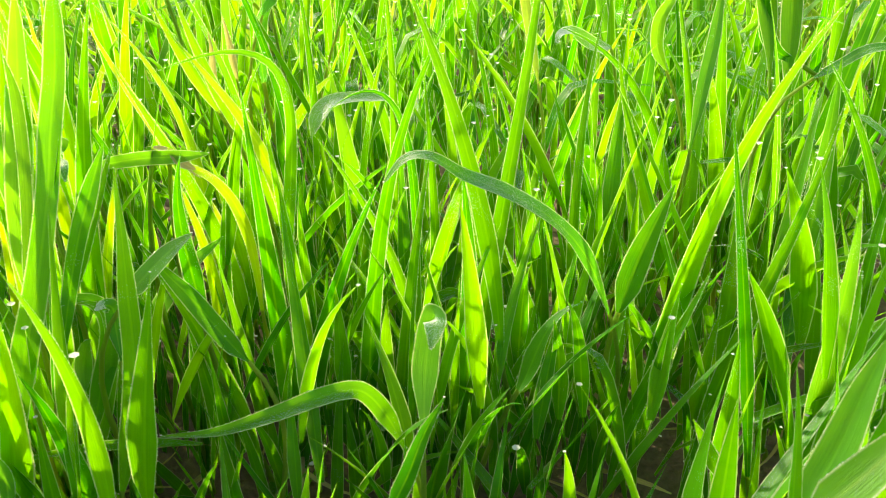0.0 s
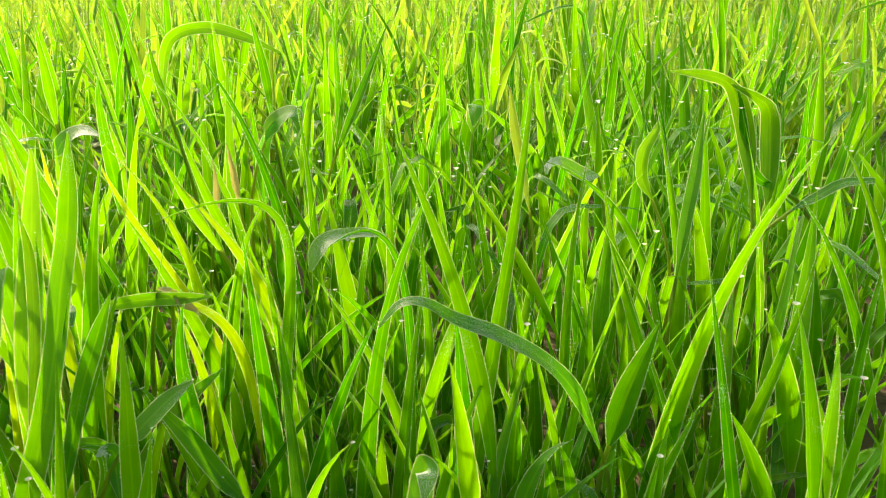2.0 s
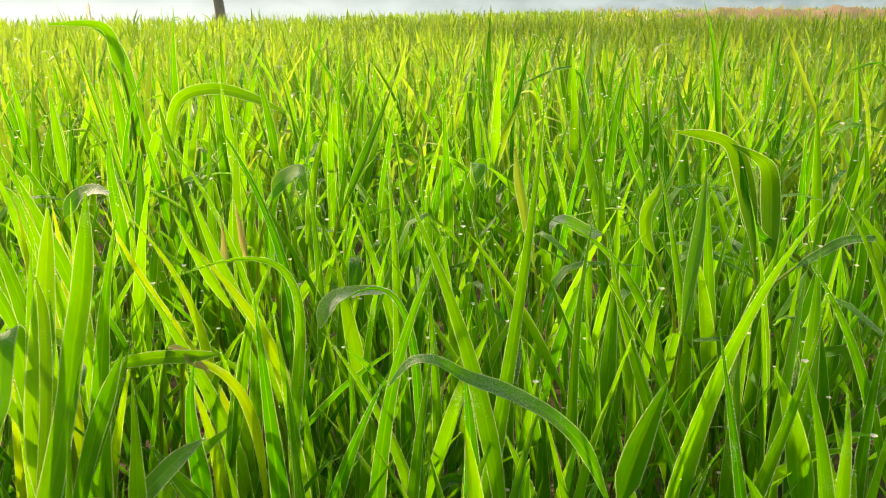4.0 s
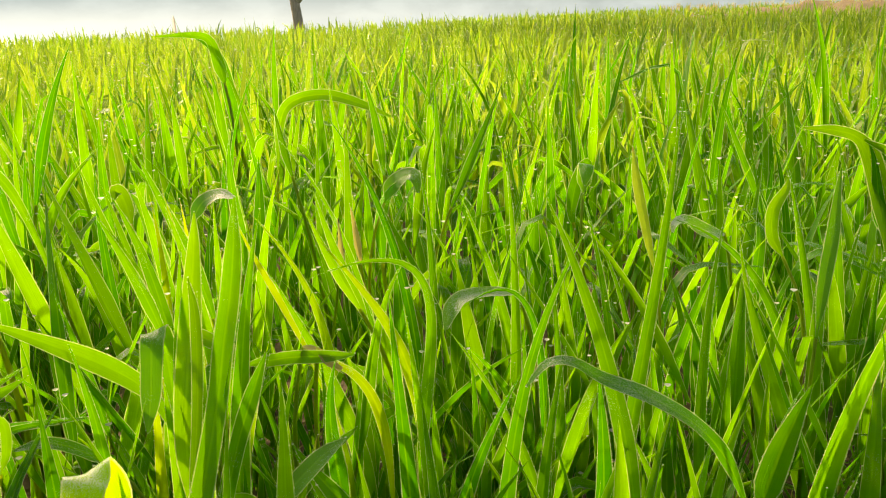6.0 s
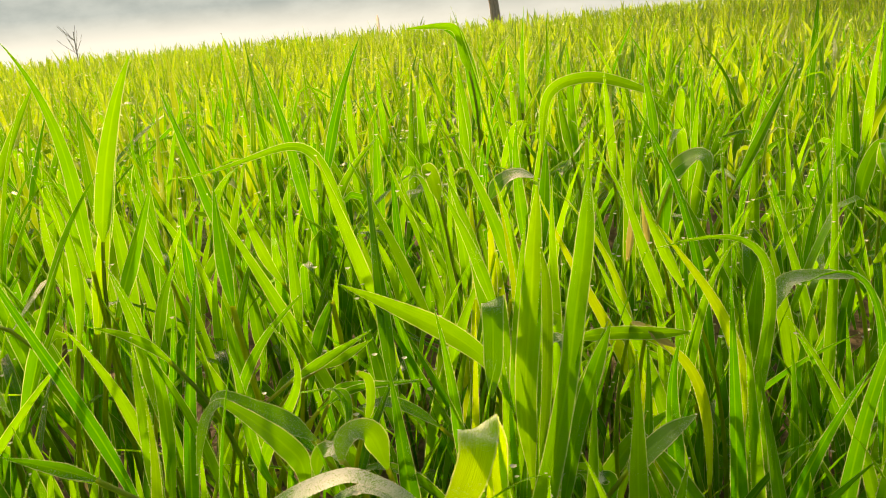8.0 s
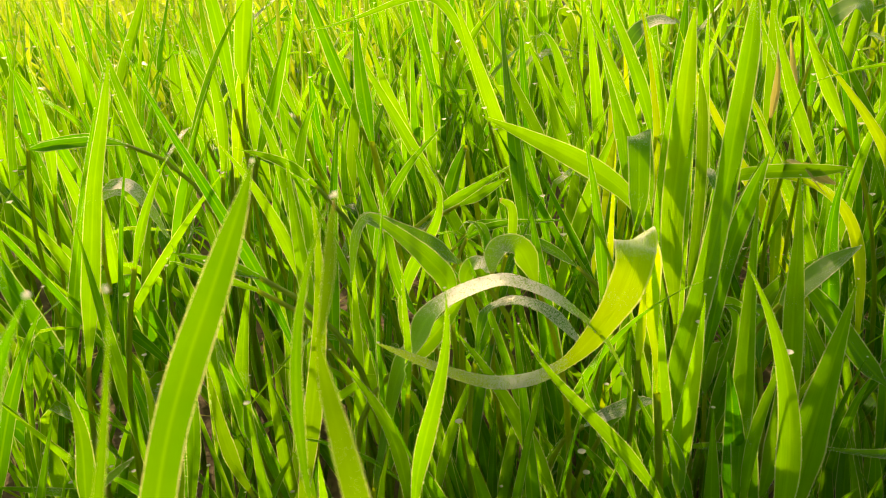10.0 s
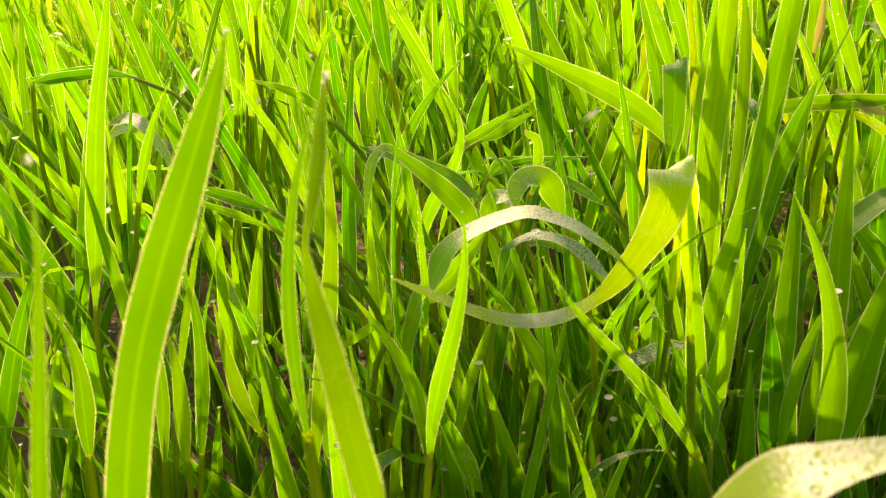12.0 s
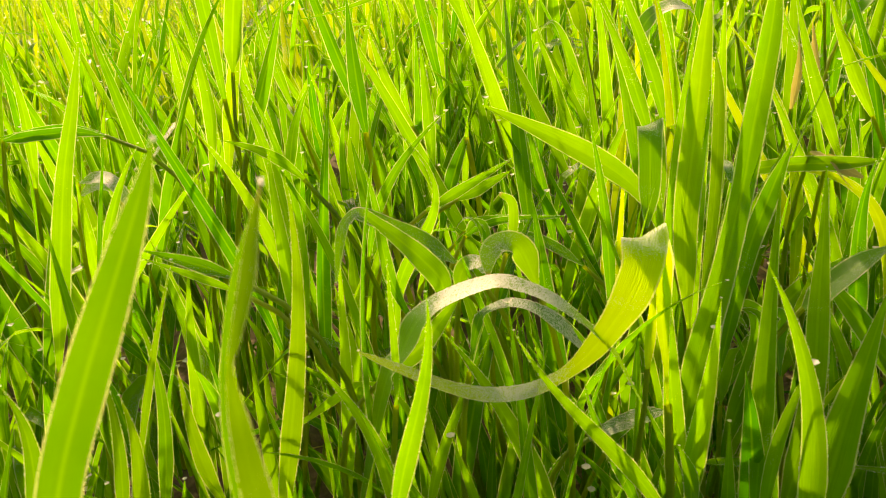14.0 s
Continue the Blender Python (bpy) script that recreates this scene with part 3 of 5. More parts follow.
shoot((-0.1757, 0.4515, -0.0256), (-0.1759, 0.4515, 0.0577), (-0.1547, 0.4552, 0.1493), (-0.1914, 0.4488, 0.2276), 0.0135, "eye", BACKLIT)
shoot((-0.1746, 0.4568, -0.0307), (-0.1650, 0.4584, 0.0614), (-0.1761, 0.4565, 0.1568), (-0.1464, 0.4616, 0.2455), 0.0125, "eye")
shoot((-0.1167, 0.4239, 0.0117), (-0.1142, 0.4243, 0.1016), (-0.1216, 0.4230, 0.1910), (-0.1249, 0.4224, 0.2803), 0.0123, "eye")
shoot((-0.1078, 0.4379, -0.0009), (-0.1035, 0.4386, 0.0893), (-0.1129, 0.4370, 0.1777), (-0.1204, 0.4357, 0.2675), 0.0116, "eye")
shoot((-0.1645, 0.6310, -0.0215), (-0.1605, 0.6317, 0.0939), (-0.1508, 0.6334, 0.2098), (-0.1666, 0.6307, 0.3247), 0.0127, "eye")
shoot((-0.2108, 0.7550, 0.2056), (-0.2046, 0.7560, 0.2466), (-0.2011, 0.7566, 0.2884), (-0.1846, 0.7595, 0.3268), 0.0106, "eye")
shoot((-0.2195, 0.6824, 0.2107), (-0.2202, 0.6823, 0.2431), (-0.2238, 0.6817, 0.2790), (-0.1870, 0.6880, 0.2911), 0.0117, "eye", DUSTY)
shoot((-0.0815, 0.5744, 0.0713), (-0.0807, 0.5745, 0.1600), (-0.0766, 0.5752, 0.2490), (-0.0861, 0.5736, 0.3374), 0.0090, "eye")
shoot((-0.0810, 0.6455, 0.0496), (-0.0888, 0.6441, 0.1298), (-0.1030, 0.6417, 0.2102), (-0.1340, 0.6363, 0.2848), 0.0112, "eye")
shoot((-0.1127, 0.4403, 0.1201), (-0.1317, 0.4370, 0.2054), (-0.0533, 0.4506, 0.3365), (-0.1822, 0.4283, 0.2793), 0.0081, "eye")
shoot((-0.1634, 0.4576, 0.1540), (-0.1518, 0.4596, 0.1965), (-0.1527, 0.4595, 0.2497), (-0.1268, 0.4640, 0.2863), 0.0081, "eye")
shoot((-0.0428, 0.4884, 0.1297), (-0.0542, 0.4864, 0.1586), (-0.0323, 0.4902, 0.3086), (-0.0998, 0.4785, 0.2483), 0.0062, "eye")
shoot((0.1598, 0.6466, 0.0044), (0.1469, 0.6444, 0.1132), (0.1334, 0.6421, 0.2196), (0.1036, 0.6369, 0.3251), 0.0111, "eye")
shoot((0.1369, 0.6122, 0.0693), (0.1340, 0.6117, 0.1536), (0.1256, 0.6103, 0.2386), (0.1421, 0.6131, 0.3221), 0.0115, "eye", DUSTY)
shoot((0.2038, 0.6745, 0.2464), (0.1676, 0.6683, 0.2563), (0.1821, 0.6708, 0.2991), (0.1637, 0.6676, 0.3270), 0.0128, "eye")
shoot((0.2515, 0.4996, 0.1759), (0.2351, 0.4967, 0.2292), (0.2217, 0.4944, 0.2857), (0.1863, 0.4883, 0.3302), 0.0081, "eye")
shoot((0.2559, 0.5358, 0.1254), (0.2376, 0.5326, 0.1820), (0.2203, 0.5296, 0.2377), (0.1824, 0.5231, 0.2842), 0.0076, "eye")
shoot((0.0516, 0.5297, 0.0752), (0.0512, 0.5296, 0.1524), (0.0462, 0.5288, 0.2303), (0.0591, 0.5310, 0.3065), 0.0088, "eye")
shoot((0.1304, 0.5575, 0.0544), (0.1198, 0.5557, 0.1353), (0.0786, 0.5486, 0.2065), (0.0681, 0.5467, 0.2872), 0.0114, "eye")
shoot((0.1266, 0.5947, 0.1241), (0.1092, 0.5916, 0.1883), (0.0981, 0.5897, 0.2648), (0.0261, 0.5772, 0.2860), 0.0078, "eye")
shoot((0.2368, 0.4655, 0.0277), (0.2159, 0.4619, 0.0891), (0.2102, 0.4609, 0.1614), (0.1735, 0.4545, 0.2160), 0.0070, "eye")
shoot((0.1916, 0.4252, 0.0606), (0.1835, 0.4238, 0.1222), (0.1945, 0.4258, 0.1848), (0.1829, 0.4237, 0.2456), 0.0138, "eye", DUSTY)
shoot((0.0829, 0.4300, 0.0381), (0.0872, 0.4308, 0.0954), (0.1109, 0.4349, 0.1385), (0.1253, 0.4374, 0.1905), 0.0097, "eye")
shoot((0.0255, 0.4116, 0.1140), (0.0345, 0.4132, 0.1321), (0.0352, 0.4133, 0.1632), (0.0567, 0.4170, 0.1707), 0.0106, "up", DUSTY)
shoot((-0.1417, 0.2715, 0.1127), (-0.1355, 0.2725, 0.1593), (-0.1362, 0.2724, 0.2052), (-0.1579, 0.2686, 0.2479), 0.0103, "eye")
shoot((-0.1977, 0.2810, 0.0931), (-0.1899, 0.2824, 0.1359), (-0.1826, 0.2836, 0.1796), (-0.1787, 0.2843, 0.2232), 0.0130, "eye")
shoot((-0.2992, 0.4149, -0.0091), (-0.2867, 0.4170, 0.0765), (-0.2848, 0.4174, 0.1632), (-0.2765, 0.4188, 0.2493), 0.0108, "eye", BACKLIT)
shoot((-0.1035, 0.5198, -0.0822), (-0.0933, 0.5216, 0.0008), (-0.0975, 0.5209, 0.0869), (-0.0746, 0.5248, 0.1676), 0.0109, "eye")
shoot((-0.0575, 0.4466, -0.0014), (-0.0482, 0.4482, 0.0813), (-0.0451, 0.4487, 0.1660), (-0.0294, 0.4515, 0.2479), 0.0123, "eye")
shoot((-0.0430, 0.5100, 0.0491), (-0.0358, 0.5113, 0.1308), (-0.0399, 0.5105, 0.2037), (-0.0470, 0.5093, 0.2838), 0.0082, "eye")
shoot((0.0603, 0.5685, -0.1042), (0.0515, 0.5670, -0.0054), (0.0453, 0.5659, 0.0958), (0.0223, 0.5619, 0.1923), 0.0103, "eye")
shoot((0.0964, 0.5545, -0.0842), (0.0839, 0.5523, -0.0144), (0.0727, 0.5503, 0.0577), (0.0532, 0.5470, 0.1258), 0.0128, "eye")
shoot((0.0822, 0.6027, 0.1307), (0.0710, 0.6008, 0.1129), (0.0605, 0.5990, 0.0950), (0.0525, 0.5976, 0.0753), 0.0098, "eye")
shoot((-0.0058, 0.6382, 0.0384), (-0.0087, 0.6377, 0.1227), (-0.0144, 0.6368, 0.2071), (-0.0370, 0.6328, 0.2885), 0.0100, "eye")
shoot((0.0138, 0.6619, 0.0253), (0.0068, 0.6607, 0.1047), (0.0089, 0.6611, 0.1801), (-0.0288, 0.6545, 0.2518), 0.0094, "eye")
shoot((-0.0679, 0.8812, 0.2007), (-0.0775, 0.8795, 0.2232), (-0.0463, 0.8849, 0.3127), (-0.0500, 0.8843, 0.2380), 0.0156, "eye")
shoot((-0.0046, 0.4558, -0.0019), (0.0052, 0.4575, 0.0441), (0.0141, 0.4590, 0.0887), (0.0381, 0.4632, 0.1294), 0.0108, "eye")
shoot((0.1779, 0.6193, 0.0689), (0.1744, 0.6187, 0.1310), (0.1650, 0.6171, 0.1930), (0.1712, 0.6181, 0.2551), 0.0083, "eye")
shoot((0.1554, 0.6662, 0.0707), (0.1547, 0.6660, 0.1386), (0.1537, 0.6659, 0.2069), (0.1701, 0.6687, 0.2737), 0.0090, "eye")
shoot((0.2455, 0.5295, -0.0349), (0.2381, 0.5283, 0.0625), (0.2301, 0.5269, 0.1609), (0.2402, 0.5286, 0.2586), 0.0110, "eye")
shoot((0.1963, 0.5210, -0.0345), (0.1876, 0.5195, 0.0531), (0.1696, 0.5164, 0.1404), (0.1880, 0.5196, 0.2278), 0.0097, "eye")
shoot((0.2120, 0.5745, 0.0912), (0.1955, 0.5716, 0.1154), (0.1799, 0.5689, 0.1458), (0.1456, 0.5630, 0.1410), 0.0072, "up")
shoot((-0.1735, 0.7614, 0.2446), (-0.1558, 0.7645, 0.2841), (-0.1389, 0.7674, 0.3237), (-0.1221, 0.7703, 0.3638), 0.0095, "eye")
shoot((-0.2537, 0.7983, 0.2678), (-0.2545, 0.7981, 0.3030), (-0.2603, 0.7971, 0.3373), (-0.2692, 0.7956, 0.3712), 0.0100, "eye")
shoot((-0.2951, 0.7911, 0.2452), (-0.2973, 0.7907, 0.2839), (-0.2995, 0.7903, 0.3226), (-0.3039, 0.7896, 0.3611), 0.0100, "eye")
shoot((-0.3176, 0.6350, 0.2109), (-0.3138, 0.6356, 0.2460), (-0.3102, 0.6362, 0.2811), (-0.3081, 0.6366, 0.3163), 0.0122, "eye")
shoot((-0.3034, 0.6882, 0.2881), (-0.3081, 0.6874, 0.3088), (-0.3115, 0.6868, 0.3298), (-0.3144, 0.6863, 0.3509), 0.0078, "eye")
shoot((-0.3224, 0.4819, 0.1056), (-0.3113, 0.4838, 0.1766), (-0.3026, 0.4853, 0.2458), (-0.3104, 0.4840, 0.3171), 0.0090, "eye", BACKLIT)
shoot((-0.3260, 0.5320, 0.1244), (-0.3207, 0.5329, 0.1838), (-0.3143, 0.5340, 0.2428), (-0.3203, 0.5330, 0.3022), 0.0097, "eye", BACKLIT)
shoot((-0.4028, 0.6709, 0.2788), (-0.4040, 0.6707, 0.3077), (-0.4051, 0.6705, 0.3366), (-0.4063, 0.6703, 0.3655), 0.0097, "eye")
shoot((-0.4173, 0.7699, 0.2577), (-0.4107, 0.7711, 0.2175), (-0.4057, 0.7719, 0.1769), (-0.4004, 0.7728, 0.1364), 0.0128, "eye")
shoot((-0.1991, 0.0684, 0.2666), (-0.1989, 0.0686, 0.2914), (-0.1968, 0.0702, 0.3149), (-0.1868, 0.0781, 0.3364), 0.0035, "eye", GREEN)
shoot((-0.1958, 0.2857, 0.0876), (-0.1967, 0.2850, 0.1397), (-0.1989, 0.2833, 0.1924), (-0.2014, 0.2814, 0.2444), 0.0115, "eye")
shoot((-0.2760, 0.3667, 0.1296), (-0.2876, 0.3576, 0.1518), (-0.3142, 0.3368, 0.1936), (-0.3285, 0.3255, 0.1494), 0.0082, "up", DUSTY)
shoot((-0.1641, 0.4758, 0.0703), (-0.1607, 0.4777, 0.1493), (-0.1842, 0.4647, 0.2107), (-0.2118, 0.4493, 0.2807), 0.0130, "eye")
shoot((-0.1805, 0.5239, 0.0728), (-0.1835, 0.5222, 0.1301), (-0.1624, 0.5339, 0.1906), (-0.1821, 0.5230, 0.2456), 0.0120, "eye")
shoot((-0.3470, 0.3387, 0.2002), (-0.3304, 0.3518, 0.2173), (-0.3162, 0.3629, 0.2098), (-0.2968, 0.3781, 0.2095), 0.0047, "eye")
shoot((-0.3216, 0.3333, 0.1928), (-0.3197, 0.3347, 0.2029), (-0.3248, 0.3307, 0.2378), (-0.3350, 0.3228, 0.2148), 0.0039, "up", DUSTY)
shoot((-0.4153, 0.2852, 0.1105), (-0.4112, 0.2885, 0.1751), (-0.4029, 0.2949, 0.2392), (-0.3909, 0.3044, 0.3022), 0.0094, "eye")
shoot((-0.4173, 0.2582, 0.1557), (-0.4262, 0.2512, 0.2205), (-0.4495, 0.2330, 0.2790), (-0.4627, 0.2227, 0.3425), 0.0081, "eye")
shoot((-0.3841, 0.2462, 0.2030), (-0.3872, 0.2437, 0.2343), (-0.3948, 0.2378, 0.2668), (-0.4088, 0.2267, 0.2931), 0.0070, "eye")
shoot((-0.4394, 0.3001, 0.1912), (-0.4396, 0.2999, 0.2292), (-0.4430, 0.2980, 0.2650), (-0.4522, 0.2929, 0.3011), 0.0094, "eye")
shoot((-0.5029, 0.3220, 0.2826), (-0.5036, 0.3216, 0.3324), (-0.5000, 0.3236, 0.3873), (-0.5266, 0.3088, 0.4301), 0.0097, "eye")
shoot((-0.5906, 0.3876, 0.2360), (-0.5732, 0.3974, 0.2965), (-0.5644, 0.4022, 0.3610), (-0.5375, 0.4171, 0.4174), 0.0118, "eye")
shoot((-0.6015, 0.5532, 0.2059), (-0.6155, 0.5454, 0.2647), (-0.6270, 0.5390, 0.3241), (-0.6418, 0.5308, 0.3827), 0.0117, "eye")
shoot((-0.5628, 0.6319, 0.2144), (-0.5731, 0.6261, 0.2767), (-0.5746, 0.6253, 0.3405), (-0.5937, 0.6147, 0.4006), 0.0123, "eye")
shoot((-0.5799, 0.6796, 0.2569), (-0.5684, 0.6860, 0.3102), (-0.5545, 0.6937, 0.3623), (-0.5311, 0.7066, 0.4103), 0.0118, "eye")
shoot((-0.5758, 0.6727, 0.2021), (-0.5677, 0.6772, 0.2510), (-0.5474, 0.6885, 0.2800), (-0.5156, 0.7061, 0.3123), 0.0108, "eye")
shoot((-0.2842, 0.5006, 0.2237), (-0.2892, 0.4978, 0.2667), (-0.3051, 0.4890, 0.3060), (-0.3160, 0.4830, 0.3473), 0.0104, "eye")
shoot((-0.2548, 0.4025, 0.2465), (-0.2602, 0.3995, 0.2753), (-0.2686, 0.3949, 0.3028), (-0.2793, 0.3889, 0.3295), 0.0079, "eye")
shoot((-0.4180, 0.6512, 0.1821), (-0.4226, 0.6487, 0.1844), (-0.4318, 0.6435, 0.3101), (-0.4483, 0.6344, 0.2727), 0.0140, "up", DUSTY)
shoot((-0.4414, 0.5338, 0.2236), (-0.4667, 0.5198, 0.3903), (-0.4759, 0.5147, 0.3120), (-0.5821, 0.4557, 0.3108), 0.0083, "eye")
shoot((-0.6595, 1.2403, 0.2288), (-0.6731, 1.2328, 0.2959), (-0.6481, 1.2467, 0.4303), (-0.7458, 1.1924, 0.4037), 0.0225, "eye")
shoot((-0.5377, 1.1400, 0.2696), (-0.5384, 1.1396, 0.3227), (-0.5347, 1.1416, 0.3755), (-0.5284, 1.1451, 0.4281), 0.0119, "eye")
shoot((-0.3361, 0.6433, 0.2072), (-0.3351, 0.6439, 0.2489), (-0.3439, 0.6390, 0.2903), (-0.3366, 0.6431, 0.3319), 0.0120, "eye")
shoot((-0.3150, 0.2928, 0.2042), (-0.3282, 0.2855, 0.2205), (-0.3302, 0.2844, 0.2373), (-0.3525, 0.2720, 0.2401), 0.0071, "eye")
shoot((-0.3082, 0.3193, 0.1688), (-0.3094, 0.3187, 0.1893), (-0.3184, 0.3137, 0.2241), (-0.3271, 0.3088, 0.1820), 0.0082, "eye", DUSTY)
shoot((-0.3497, 0.3499, 0.2235), (-0.3398, 0.3554, 0.2277), (-0.3304, 0.3606, 0.2333), (-0.3211, 0.3658, 0.2390), 0.0075, "eye")
shoot((-0.3552, 0.2896, 0.1616), (-0.3603, 0.2868, 0.2203), (-0.3052, 0.3174, 0.2278), (-0.3430, 0.2964, 0.2777), 0.0092, "eye")
shoot((-0.3995, 0.3222, 0.1906), (-0.3929, 0.3259, 0.2289), (-0.3752, 0.3357, 0.2529), (-0.3497, 0.3498, 0.2763), 0.0068, "eye")
shoot((-0.4754, 0.3373, 0.2240), (-0.4705, 0.3400, 0.2483), (-0.4662, 0.3423, 0.2691), (-0.4521, 0.3502, 0.2888), 0.0081, "eye")
shoot((-0.3638, 0.2276, 0.1896), (-0.3622, 0.2285, 0.2230), (-0.3645, 0.2272, 0.2568), (-0.3612, 0.2291, 0.2902), 0.0081, "eye")
shoot((-0.3884, 0.2712, 0.2566), (-0.3985, 0.2656, 0.2716), (-0.4087, 0.2599, 0.2754), (-0.4240, 0.2514, 0.2806), 0.0060, "eye")
shoot((-0.3418, 0.1827, 0.2473), (-0.3522, 0.1769, 0.2536), (-0.3631, 0.1709, 0.2576), (-0.3742, 0.1647, 0.2617), 0.0057, "eye")
shoot((-0.6116, 0.3760, 0.2382), (-0.6185, 0.3722, 0.2650), (-0.6193, 0.3717, 0.2883), (-0.6158, 0.3737, 0.3159), 0.0087, "eye")
shoot((-0.5430, 0.4141, 0.2543), (-0.5483, 0.4112, 0.2783), (-0.5534, 0.4083, 0.3025), (-0.5557, 0.4070, 0.3272), 0.0078, "eye")
shoot((-0.4647, 0.4576, 0.2321), (-0.4773, 0.4506, 0.2555), (-0.4811, 0.4485, 0.2808), (-0.4857, 0.4459, 0.3070), 0.0088, "eye")
shoot((-0.1924, 0.0126, 0.2763), (-0.1892, 0.0151, 0.2988), (-0.1816, 0.0213, 0.3198), (-0.1778, 0.0244, 0.3420), 0.0026, "eye", GREEN)
shoot((-0.1538, 0.0026, 0.2919), (-0.1546, 0.0020, 0.3061), (-0.1569, 0.0001, 0.3160), (-0.1645, -0.0060, 0.3264), 0.0088, "eye", GREEN)
shoot((-0.5529, 0.1774, 0.1098), (-0.5332, 0.1928, 0.1868), (-0.5143, 0.2076, 0.2634), (-0.4864, 0.2295, 0.3364), 0.0092, "eye")
shoot((-0.4062, 0.2669, 0.1539), (-0.4005, 0.2714, 0.2127), (-0.3936, 0.2768, 0.2574), (-0.4122, 0.2622, 0.3127), 0.0081, "eye")
shoot((-0.2794, 0.4426, 0.2069), (-0.2805, 0.4417, 0.2493), (-0.2846, 0.4385, 0.2917), (-0.2980, 0.4280, 0.3309), 0.0110, "eye")
shoot((-0.2475, 0.4421, 0.1782), (-0.2505, 0.4398, 0.2286), (-0.2535, 0.4375, 0.2801), (-0.2644, 0.4289, 0.3291), 0.0093, "eye")
shoot((-0.2345, 0.3761, 0.1094), (-0.2335, 0.3769, 0.1783), (-0.2345, 0.3761, 0.2471), (-0.2245, 0.3839, 0.3152), 0.0130, "eye")
shoot((-0.2257, 0.3703, 0.0777), (-0.2262, 0.3699, 0.1486), (-0.2187, 0.3757, 0.2191), (-0.2153, 0.3784, 0.2898), 0.0118, "eye")
shoot((-0.2227, 0.3854, 0.0687), (-0.2123, 0.3935, 0.1545), (-0.2106, 0.3948, 0.2441), (-0.1910, 0.4102, 0.3276), 0.0144, "eye")
shoot((-0.2396, 0.3721, 0.0874), (-0.2381, 0.3733, 0.1405), (-0.2379, 0.3734, 0.1927), (-0.2394, 0.3723, 0.2458), 0.0116, "eye")
shoot((-0.2239, 0.4098, 0.1940), (-0.2200, 0.4129, 0.2396), (-0.2226, 0.4108, 0.2856), (-0.2200, 0.4129, 0.3313), 0.0084, "eye")
shoot((-0.2131, 0.3699, 0.1670), (-0.2048, 0.3765, 0.1975), (-0.1919, 0.3866, 0.2259), (-0.1835, 0.3931, 0.2564), 0.0088, "eye")
shoot((-0.1816, 0.4212, 0.0042), (-0.1776, 0.4243, 0.0804), (-0.1687, 0.4312, 0.1588), (-0.1716, 0.4290, 0.2350), 0.0136, "eye")
shoot((-0.1399, 0.2978, 0.1097), (-0.1381, 0.2992, 0.1508), (-0.1298, 0.3057, 0.1884), (-0.1240, 0.3103, 0.2288), 0.0173, "eye")
shoot((-0.1439, 0.3836, 0.1568), (-0.1440, 0.3835, 0.1880), (-0.1516, 0.3776, 0.2255), (-0.1424, 0.3848, 0.2553), 0.0100, "eye")
shoot((-0.1992, 0.3384, 0.0800), (-0.1991, 0.3385, 0.0947), (-0.1596, 0.3695, 0.1964), (-0.1928, 0.3435, 0.1865), 0.0102, "eye", DUSTY)
shoot((-0.1820, 0.2394, 0.1437), (-0.1916, 0.2318, 0.1786), (-0.2155, 0.2131, 0.2029), (-0.2252, 0.2055, 0.2377), 0.0069, "eye")
shoot((-0.2922, 0.2224, 0.1092), (-0.2885, 0.2252, 0.1473), (-0.2754, 0.2355, 0.1742), (-0.2633, 0.2450, 0.2075), 0.0058, "eye")
shoot((-0.2340, 0.1416, 0.1941), (-0.2312, 0.1438, 0.2225), (-0.2182, 0.1540, 0.2482), (-0.2190, 0.1533, 0.2772), 0.0067, "eye")
shoot((-0.2791, 0.1881, 0.1361), (-0.2776, 0.1893, 0.1738), (-0.2814, 0.1863, 0.1947), (-0.2969, 0.1742, 0.2257), 0.0073, "eye")
shoot((-0.3256, 0.1649, 0.1340), (-0.3161, 0.1724, 0.1872), (-0.3006, 0.1845, 0.2400), (-0.3020, 0.1834, 0.2954), 0.0090, "eye", GREEN)
shoot((-0.3567, 0.1152, 0.1605), (-0.3518, 0.1190, 0.1870), (-0.3464, 0.1232, 0.2125), (-0.3483, 0.1218, 0.2400), 0.0057, "eye", GREEN)
shoot((-0.3398, 0.1157, 0.1676), (-0.3381, 0.1170, 0.1883), (-0.3321, 0.1217, 0.2093), (-0.3352, 0.1193, 0.2301), 0.0067, "eye", GREEN)
shoot((-0.3729, 0.1406, 0.1388), (-0.3663, 0.1457, 0.1741), (-0.3565, 0.1534, 0.2105), (-0.3634, 0.1480, 0.2472), 0.0066, "eye", GREEN)
shoot((-0.3645, 0.1345, 0.1819), (-0.3572, 0.1402, 0.2111), (-0.3487, 0.1468, 0.2391), (-0.3387, 0.1546, 0.2669), 0.0038, "eye", GREEN)
shoot((-0.3503, 0.1583, 0.1469), (-0.3566, 0.1533, 0.1700), (-0.3548, 0.1548, 0.1926), (-0.3547, 0.1548, 0.2165), 0.0074, "eye", GREEN)
shoot((-0.3723, 0.2046, 0.2256), (-0.3824, 0.1966, 0.2332), (-0.3928, 0.1885, 0.2401), (-0.4032, 0.1803, 0.2472), 0.0040, "eye")
shoot((-0.3472, 0.0845, 0.1896), (-0.3448, 0.0863, 0.2093), (-0.3377, 0.0919, 0.2299), (-0.3434, 0.0874, 0.2497), 0.0076, "eye", GREEN)
shoot((-0.2264, 0.2808, 0.1405), (-0.2203, 0.2856, 0.1535), (-0.2175, 0.2878, 0.1553), (-0.2061, 0.2967, 0.1529), 0.0066, "up", DUSTY)
